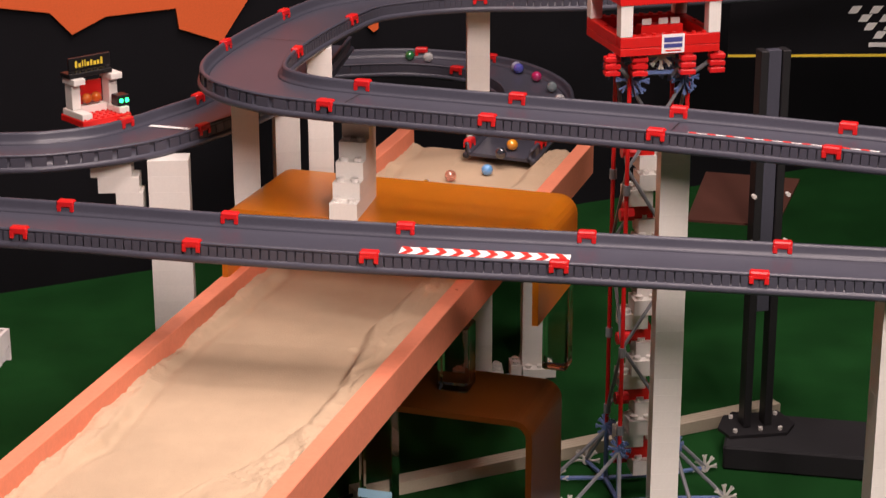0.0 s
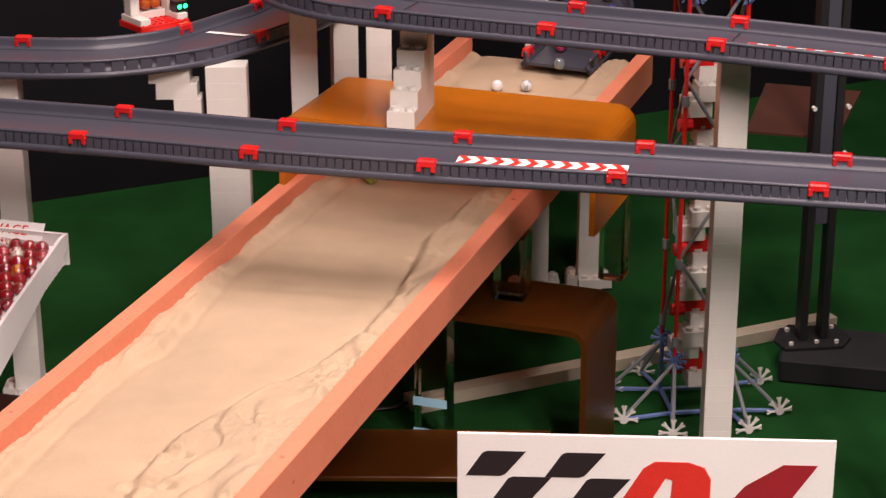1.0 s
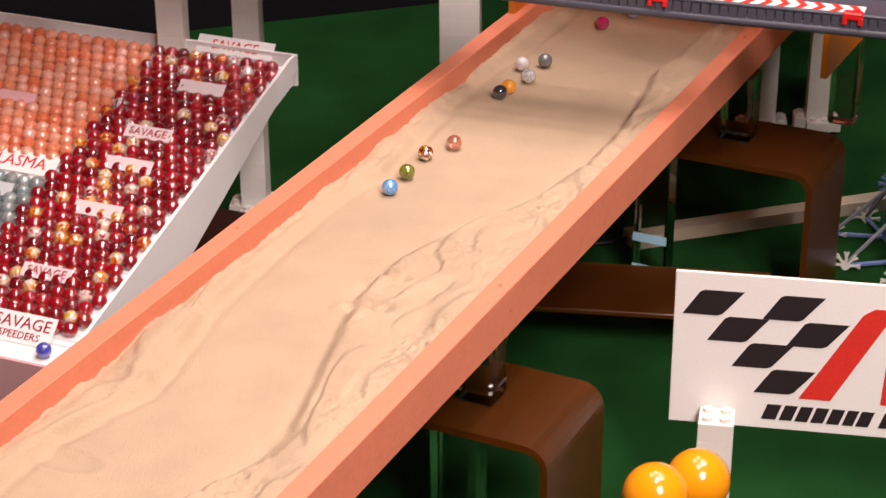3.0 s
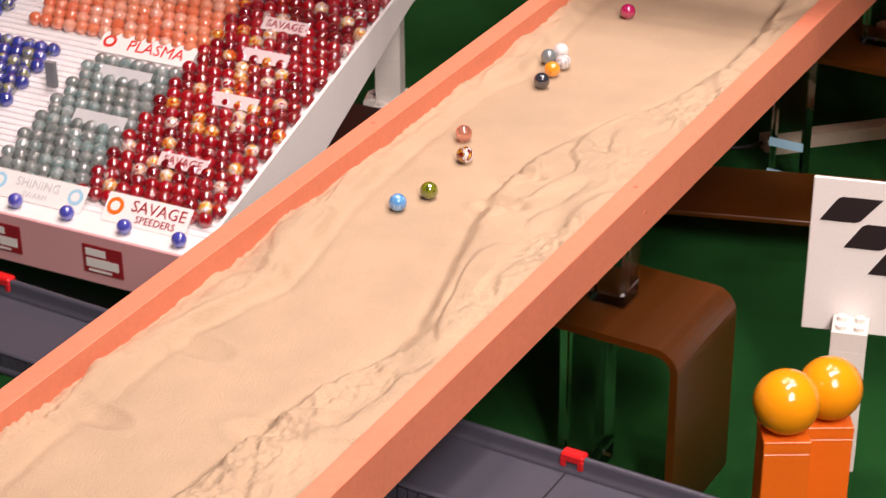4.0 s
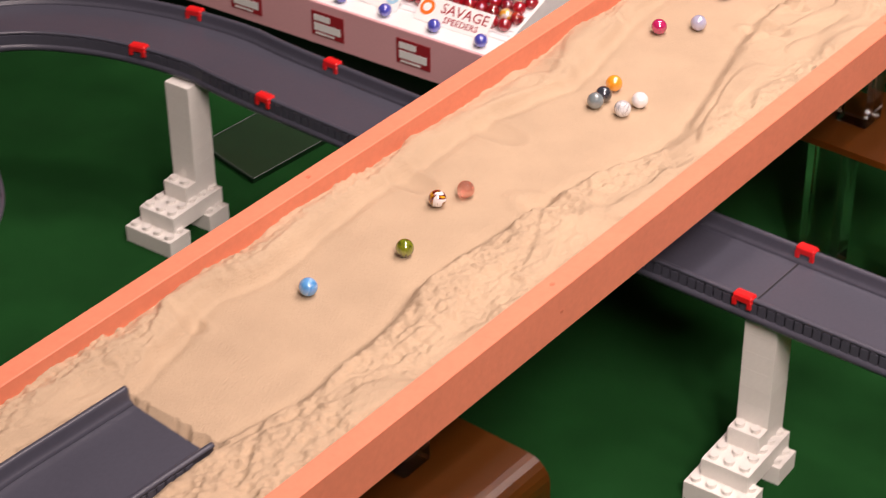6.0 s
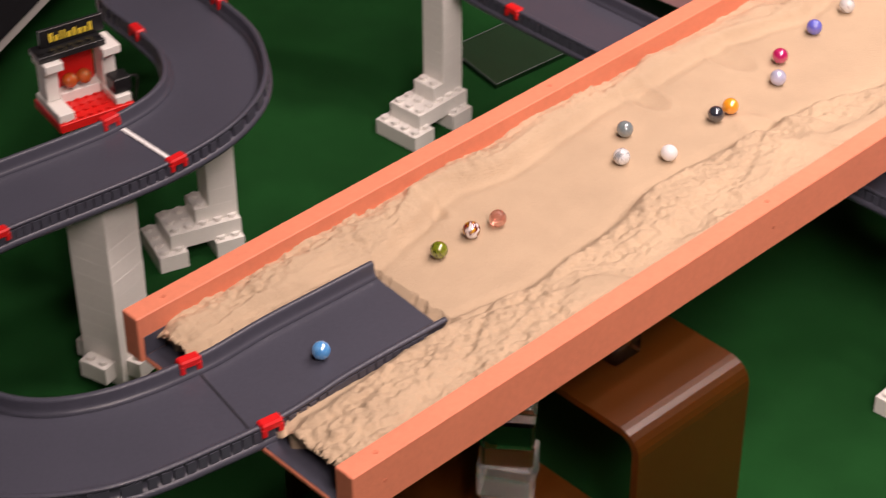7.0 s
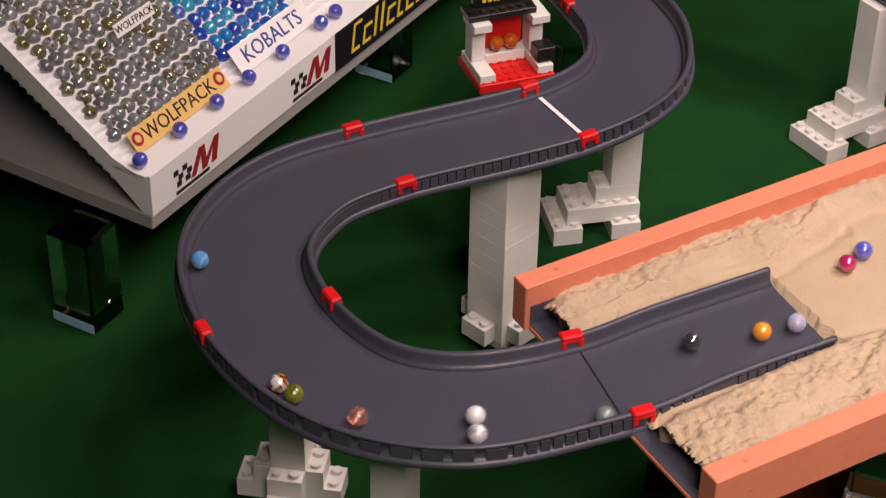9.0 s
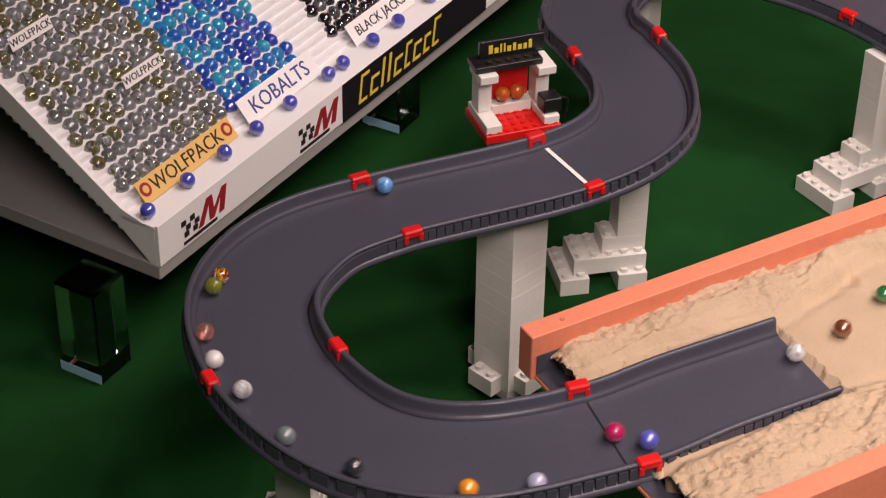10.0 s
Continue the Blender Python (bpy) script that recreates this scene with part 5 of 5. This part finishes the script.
# ---- rolling marbles: seconds and place ----
ROLLING = {
    "blue": [(0, 0.066, 2.922, 0.304), (0.7, -0.036, 2.704, 0.298), (1.5, -0.136, 2.484, 0.293), (1.8, -0.190, 2.412, 0.290), (2, -0.211, 2.315, 0.288), (2.2, -0.227, 2.253, 0.287), (3.3, -0.353, 1.959, 0.279), (3.5, -0.363, 1.913, 0.278), (4, -0.390, 1.788, 0.275), (4.5, -0.424, 1.659, 0.272), (5, -0.445, 1.524, 0.269), (5.2, -0.462, 1.472, 0.267), (6.3, -0.590, 1.184, 0.260), (6.5, -0.600, 1.137, 0.259), (7, -0.619, 0.983, 0.250), (7.5, -0.658, 0.834, 0.242), (8, -0.775, 0.747, 0.238), (8.2, -0.823, 0.733, 0.238), (8.5, -0.905, 0.738, 0.238), (9, -1.013, 0.798, 0.238), (9.5, -1.065, 0.912, 0.238), (10, -1.036, 1.042, 0.238)],
    "green": [(0, -0.039, 2.821, 0.301), (0.5, -0.099, 2.672, 0.297), (1, -0.150, 2.540, 0.294), (1.2, -0.163, 2.511, 0.293), (1.5, -0.184, 2.454, 0.291), (1.8, -0.218, 2.384, 0.290), (2, -0.229, 2.317, 0.288), (2.2, -0.254, 2.274, 0.287), (3.3, -0.328, 1.997, 0.280), (3.5, -0.340, 1.948, 0.279), (4, -0.368, 1.814, 0.276), (4.5, -0.387, 1.677, 0.272), (5, -0.431, 1.538, 0.269), (5.2, -0.442, 1.498, 0.268), (6.3, -0.526, 1.279, 0.263), (6.5, -0.549, 1.236, 0.261), (7, -0.594, 1.138, 0.259), (7.5, -0.608, 1.026, 0.252), (8, -0.645, 0.890, 0.245), (8.2, -0.666, 0.839, 0.242), (8.5, -0.719, 0.776, 0.238), (9, -0.830, 0.730, 0.238), (9.5, -0.941, 0.750, 0.238), (10, -1.034, 0.825, 0.238)],
    "savage": [(0, -0.016, 2.855, 0.302), (0.8, -0.106, 2.653, 0.297), (1.5, -0.171, 2.491, 0.292), (2, -0.219, 2.344, 0.289), (2.2, -0.232, 2.296, 0.288), (3.3, -0.320, 2.052, 0.281), (3.5, -0.329, 2.001, 0.280), (4, -0.350, 1.885, 0.277), (4.5, -0.372, 1.767, 0.275), (5, -0.406, 1.637, 0.271), (5.2, -0.427, 1.588, 0.270), (6.3, -0.532, 1.355, 0.264), (6.5, -0.558, 1.308, 0.263), (7, -0.583, 1.177, 0.260), (7.5, -0.612, 1.052, 0.253), (8, -0.667, 0.909, 0.245), (8.2, -0.692, 0.853, 0.242), (8.5, -0.742, 0.774, 0.238), (9, -0.848, 0.731, 0.238), (9.5, -0.956, 0.757, 0.238), (10, -1.041, 0.839, 0.238)],
    "pink": [(0, 0.016, 2.894, 0.303), (1, -0.106, 2.622, 0.296), (1.8, -0.191, 2.429, 0.291), (2, -0.210, 2.377, 0.290), (2.2, -0.224, 2.330, 0.288), (3.3, -0.291, 2.079, 0.282), (3.5, -0.310, 2.029, 0.281), (4, -0.359, 1.926, 0.278), (4.5, -0.379, 1.820, 0.276), (5, -0.404, 1.684, 0.273), (5.2, -0.416, 1.627, 0.271), (6.3, -0.511, 1.370, 0.265), (6.5, -0.533, 1.319, 0.263), (7, -0.570, 1.202, 0.260), (7.5, -0.602, 1.105, 0.258), (8, -0.638, 0.974, 0.249), (8.2, -0.655, 0.923, 0.246), (8.5, -0.693, 0.843, 0.242), (9, -0.774, 0.745, 0.238), (9.5, -0.885, 0.731, 0.238), (10, -0.991, 0.776, 0.238)],
    "black": [(0, 0.086, 2.957, 0.321), (0.5, 0.001, 2.889, 0.303), (1.2, -0.080, 2.698, 0.298), (1.8, -0.150, 2.560, 0.294), (2, -0.162, 2.499, 0.293), (2.2, -0.179, 2.453, 0.291), (3.3, -0.263, 2.221, 0.286), (3.5, -0.275, 2.175, 0.285), (4, -0.307, 2.051, 0.281), (4.5, -0.348, 1.947, 0.279), (5, -0.389, 1.845, 0.276), (5.2, -0.406, 1.800, 0.275), (6.3, -0.421, 1.570, 0.270), (6.5, -0.431, 1.533, 0.269), (7, -0.462, 1.439, 0.267), (7.5, -0.494, 1.345, 0.264), (8.2, -0.575, 1.202, 0.260), (8.5, -0.614, 1.141, 0.259), (9, -0.632, 0.984, 0.249), (9.5, -0.674, 0.833, 0.242), (10, -0.779, 0.739, 0.238)],
    "orange": [(0, 0.103, 2.987, 0.327), (0.5, 0.030, 2.920, 0.304), (1.2, -0.071, 2.726, 0.298), (2, -0.155, 2.528, 0.293), (2.2, -0.170, 2.475, 0.292), (3.3, -0.256, 2.235, 0.286), (3.5, -0.270, 2.194, 0.285), (4, -0.301, 2.078, 0.282), (4.5, -0.338, 1.971, 0.279), (5, -0.377, 1.868, 0.277), (5.2, -0.393, 1.824, 0.276), (6.3, -0.420, 1.592, 0.270), (6.5, -0.425, 1.553, 0.269), (7, -0.455, 1.458, 0.267), (7.5, -0.493, 1.368, 0.265), (8.2, -0.583, 1.223, 0.261), (8.5, -0.602, 1.160, 0.259), (9, -0.596, 1.030, 0.252), (9.5, -0.621, 0.899, 0.246), (10, -0.697, 0.779, 0.239)],
    "white": [(0, 0.165, 3.060, 0.343), (0.5, 0.084, 3.010, 0.306), (1, 0.001, 2.893, 0.303), (2.2, -0.140, 2.532, 0.294), (3.3, -0.255, 2.306, 0.288), (3.5, -0.267, 2.254, 0.286), (4, -0.299, 2.122, 0.283), (4.5, -0.322, 2.001, 0.280), (5, -0.332, 1.884, 0.278), (5.2, -0.337, 1.836, 0.276), (6.3, -0.400, 1.555, 0.270), (6.5, -0.419, 1.500, 0.268), (7, -0.476, 1.361, 0.265), (7.5, -0.542, 1.234, 0.261), (8, -0.614, 1.104, 0.258), (8.2, -0.628, 1.049, 0.253), (8.5, -0.658, 0.960, 0.248), (9, -0.707, 0.806, 0.240), (9.5, -0.825, 0.729, 0.238), (10, -0.958, 0.756, 0.238)],
    "silver": [(0, 0.178, 3.135, 0.352), (0.5, 0.109, 3.030, 0.307), (1, 0.040, 2.892, 0.303), (2.2, -0.119, 2.552, 0.294), (3.3, -0.249, 2.251, 0.286), (3.5, -0.267, 2.211, 0.285), (4, -0.293, 2.097, 0.283), (4.5, -0.310, 1.980, 0.280), (5, -0.326, 1.869, 0.277), (5.2, -0.335, 1.816, 0.276), (6.3, -0.416, 1.535, 0.269), (6.5, -0.441, 1.481, 0.268), (7, -0.512, 1.336, 0.264), (7.5, -0.587, 1.205, 0.260), (8, -0.602, 1.075, 0.254), (8.2, -0.614, 1.026, 0.252), (8.5, -0.646, 0.948, 0.248), (9, -0.692, 0.791, 0.239), (9.5, -0.789, 0.743, 0.238), (10, -0.912, 0.745, 0.238)],
    "grey": [(0, 0.170, 3.190, 0.360), (0.5, 0.165, 3.060, 0.343), (1, 0.086, 2.952, 0.305), (2.2, -0.093, 2.597, 0.295), (3.3, -0.240, 2.295, 0.287), (3.5, -0.264, 2.238, 0.286), (4, -0.309, 2.107, 0.283), (4.5, -0.328, 1.985, 0.280), (5, -0.348, 1.868, 0.277), (5.2, -0.360, 1.818, 0.276), (6.3, -0.445, 1.544, 0.269), (6.5, -0.470, 1.498, 0.268), (7, -0.528, 1.379, 0.265), (7.5, -0.573, 1.254, 0.262), (8, -0.570, 1.131, 0.259), (8.2, -0.574, 1.081, 0.258), (8.5, -0.598, 1.010, 0.251), (9, -0.631, 0.871, 0.244), (9.5, -0.715, 0.770, 0.238), (10, -0.845, 0.729, 0.238)],
    "crimson": [(0, 0.150, 3.240, 0.362), (0.5, 0.172, 3.120, 0.352), (1, 0.090, 3.017, 0.306), (2.2, -0.065, 2.682, 0.298), (3.3, -0.174, 2.430, 0.291), (3.5, -0.192, 2.376, 0.290), (4, -0.246, 2.232, 0.286), (4.5, -0.285, 2.109, 0.283), (5, -0.333, 1.984, 0.280), (5.2, -0.349, 1.941, 0.279), (6.3, -0.420, 1.710, 0.273), (6.5, -0.422, 1.665, 0.272), (7, -0.445, 1.562, 0.269), (7.5, -0.469, 1.471, 0.267), (9, -0.592, 1.147, 0.259), (9.5, -0.613, 1.038, 0.252), (10, -0.653, 0.903, 0.245)],
    "lilac": [(0, 0.122, 3.290, 0.364), (0.5, 0.172, 3.180, 0.360), (1, 0.120, 3.060, 0.307), (2.2, -0.026, 2.732, 0.299), (3.5, -0.164, 2.420, 0.291), (5, -0.315, 2.037, 0.281), (5.2, -0.327, 1.989, 0.280), (6.3, -0.383, 1.719, 0.273), (6.5, -0.397, 1.665, 0.272), (7, -0.433, 1.525, 0.269), (7.5, -0.483, 1.411, 0.266), (8.2, -0.566, 1.224, 0.261), (8.5, -0.584, 1.166, 0.260), (9, -0.581, 1.057, 0.254), (9.5, -0.606, 0.944, 0.248), (10, -0.662, 0.819, 0.241)],
    "violet": [(0, 0.125, 3.280, 0.365), (0.5, 0.160, 3.220, 0.362), (1, 0.168, 3.130, 0.352), (1.5, 0.115, 2.990, 0.325), (2, 0.017, 2.899, 0.303), (3.5, -0.132, 2.514, 0.293), (5.2, -0.295, 2.063, 0.282), (7, -0.434, 1.628, 0.271), (9, -0.592, 1.172, 0.260), (9.5, -0.591, 1.056, 0.254), (10, -0.627, 0.913, 0.246)],
    "silver_two": [(0, -0.012, 3.334, 0.368), (1, 0.150, 3.240, 0.362), (1.5, 0.165, 3.100, 0.348), (2, 0.085, 2.969, 0.305), (3.5, -0.090, 2.606, 0.296), (5.2, -0.266, 2.148, 0.284), (7, -0.419, 1.682, 0.272), (10, -0.600, 1.075, 0.254)],
    "brown": [(0, 0.060, 3.335, 0.367), (1, 0.165, 3.190, 0.360), (1.5, 0.145, 3.040, 0.335), (2, 0.085, 2.921, 0.304), (3.5, -0.094, 2.565, 0.295), (5.2, -0.241, 2.192, 0.285), (7, -0.381, 1.776, 0.275), (10, -0.587, 1.124, 0.259)],
    "dark_green": [(0, -0.040, 3.342, 0.368), (1, 0.120, 3.280, 0.364), (1.5, 0.160, 3.200, 0.360), (2, 0.109, 3.056, 0.307), (3.5, -0.055, 2.679, 0.298), (5.2, -0.215, 2.268, 0.287), (7, -0.365, 1.855, 0.277), (10, -0.587, 1.188, 0.260)],
}


def racer(name, stops, label, glass=0.0, mix=0.5, scale=90.0):
    return one_ball(swirl(name, stops, scale=scale, glass=glass, mix_scale=mix * 1.5, alone=True)), label


W, K = (0.80, 0.79, 0.78), (0.012, 0.012, 0.016)
LOOKS = {
    "blue": racer("sky_blue_marble", ((0.0, (0.05, 0.22, 0.55)), (0.55, (0.10, 0.34, 0.70)), (0.8, (0.35, 0.55, 0.75)), (1.0, (0.06, 0.25, 0.6))), "sky blue marble with paler swirls"),
    "green": racer("olive_marble", ((0.0, (0.10, 0.13, 0.008)), (0.5, (0.19, 0.22, 0.015)), (0.75, (0.03, 0.04, 0.006)), (1.0, (0.26, 0.28, 0.03))), "olive green marble with dark streaks"),
    "savage": racer("red_yellow_white_marble", ((0.0, (0.75, 0.72, 0.70)), (0.27, (0.75, 0.72, 0.70)), (0.31, (0.12, 0.004, 0.006)), (0.56, (0.16, 0.006, 0.008)), (0.59, (0.75, 0.45, 0.02)), (0.67, (0.70, 0.42, 0.02)), (0.70, (0.08, 0.004, 0.005)), (1.0, (0.20, 0.01, 0.01))), "dark red marble with yellow and white patches", mix=0.9, scale=60),
    "pink": racer("clear_pink_marble", ((0.0, (0.75, 0.22, 0.14)), (0.5, (0.85, 0.40, 0.30)), (1.0, (0.80, 0.55, 0.48))), "clear pinkish-orange glass marble", glass=0.8),
    "black": racer("black_marble", ((0.0, (0.02, 0.022, 0.03)), (1.0, (0.05, 0.055, 0.07))), "glossy black marble"),
    "orange": racer("orange_marble", ((0.0, (0.80, 0.28, 0.01)), (1.0, (0.85, 0.36, 0.03))), "bright orange marble", mix=0.2),
    "white": racer("white_marble", ((0.0, W), (1.0, (0.74, 0.72, 0.72))), "plain white marble", mix=0.3),
    "silver": racer("white_swirl_marble", ((0.0, (0.55, 0.58, 0.60)), (0.5, (0.75, 0.75, 0.75)), (0.7, (0.20, 0.22, 0.24)), (1.0, W)), "white marble with grey swirls", mix=0.7),
    "grey": racer("slate_marble", ((0.0, (0.13, 0.17, 0.18)), (1.0, (0.22, 0.26, 0.27))), "slate grey marble", mix=0.4),
    "crimson": racer("crimson_marble", ((0.0, (0.35, 0.01, 0.08)), (0.6, (0.45, 0.015, 0.11)), (1.0, (0.60, 0.10, 0.22))), "crimson marble", mix=0.4),
    "lilac": racer("lilac_marble", ((0.0, (0.42, 0.43, 0.62)), (1.0, (0.60, 0.60, 0.74))), "pale lilac marble", glass=0.2, mix=0.4),
    "violet": racer("violet_marble", ((0.0, (0.06, 0.07, 0.42)), (0.7, (0.12, 0.13, 0.55)), (1.0, (0.35, 0.36, 0.7))), "violet-blue marble", mix=0.4),
    "silver_two": racer("clear_white_marble", ((0.0, (0.70, 0.70, 0.68)), (0.6, (0.80, 0.80, 0.80)), (0.8, (0.30, 0.24, 0.20)), (1.0, W)), "clear white marble with brown streaks", glass=0.3, mix=0.6),
    "brown": racer("brown_marble", ((0.0, (0.11, 0.03, 0.012)), (1.0, (0.22, 0.07, 0.03))), "dark brown glass marble", mix=0.4),
    "dark_green": racer("bottle_green_marble", ((0.0, (0.01, 0.10, 0.03)), (1.0, (0.03, 0.22, 0.06))), "bottle green marble", mix=0.4),
}
RACERS = {}
for key, (me, label) in LOOKS.items():
    RACERS[key] = tagged(copy_at(me, Vector(ROLLING[key][0][1:])), label + " rolling down the course", "marble", "racing marbles")


def settle(p):
    """The height at which a marble rests: on the sand's surface or on the last track's bed."""
    s, w = p.dot(ALONG), p.dot(ACROSS)
    if s > 0.84 and RUN_L + 0.02 < w < RUN_R - 0.02 and s < 2.815:
        return board_top(s) + sand_height(s, w) + 0.0078
    if s >= 2.815:
        i = min(range(len(feed_line)), key=lambda k: (feed_line[k].x - p.x) ** 2 + (feed_line[k].y - p.y) ** 2)
        return feed_line[i].z + 0.0075
    if s <= 0.84:
        i = min(range(len(low_line)), key=lambda k: (low_line[k].x - p.x) ** 2 + (low_line[k].y - p.y) ** 2)
        return low_line[i].z + 0.0075
    return p.z


def rolled(rows):
    """Rows for walk(): places glide between the given ones, and the ball turns with its way."""
    ts = [r[0] for r in rows]
    ps = [Vector(r[1:]) for r in rows]
    vel = []
    for i in range(len(ts)):
        a, b = max(i - 1, 0), min(i + 1, len(ts) - 1)
        vel.append((ps[b] - ps[a]) / (ts[b] - ts[a]))
    out, turn, last = [], Euler((0.4, 0.9, 0.2)).to_quaternion(), None
    for k in range(301):
        t = k / 30
        i = max(j for j in range(len(ts)) if ts[j] <= t + 1e-6)
        if i >= len(ts) - 1:
            p = ps[-1].copy()
        else:
            h = ts[i + 1] - ts[i]
            u = (t - ts[i]) / h
            p = ((2 * u ** 3 - 3 * u * u + 1) * ps[i] + (u ** 3 - 2 * u * u + u) * h * vel[i] + (-2 * u ** 3 + 3 * u * u) * ps[i + 1] + (u ** 3 - u * u) * h * vel[i + 1])
        p.z = settle(p)
        if last is not None:
            d = p - last
            d.z = 0
            if d.length > 1e-6:
                angle = min(d.length / 0.008, 1.2)
                turn = Matrix.Rotation(angle, 3, Vector((-d.y, d.x, 0)).normalized()).to_quaternion() @ turn
        last = p.copy()
        out.append((t, Matrix.Translation(p) @ turn.to_matrix().to_4x4()))
    return out


def motions():
    for key, ob in RACERS.items():
        walk(ob, rolled(ROLLING[key]))


motions()
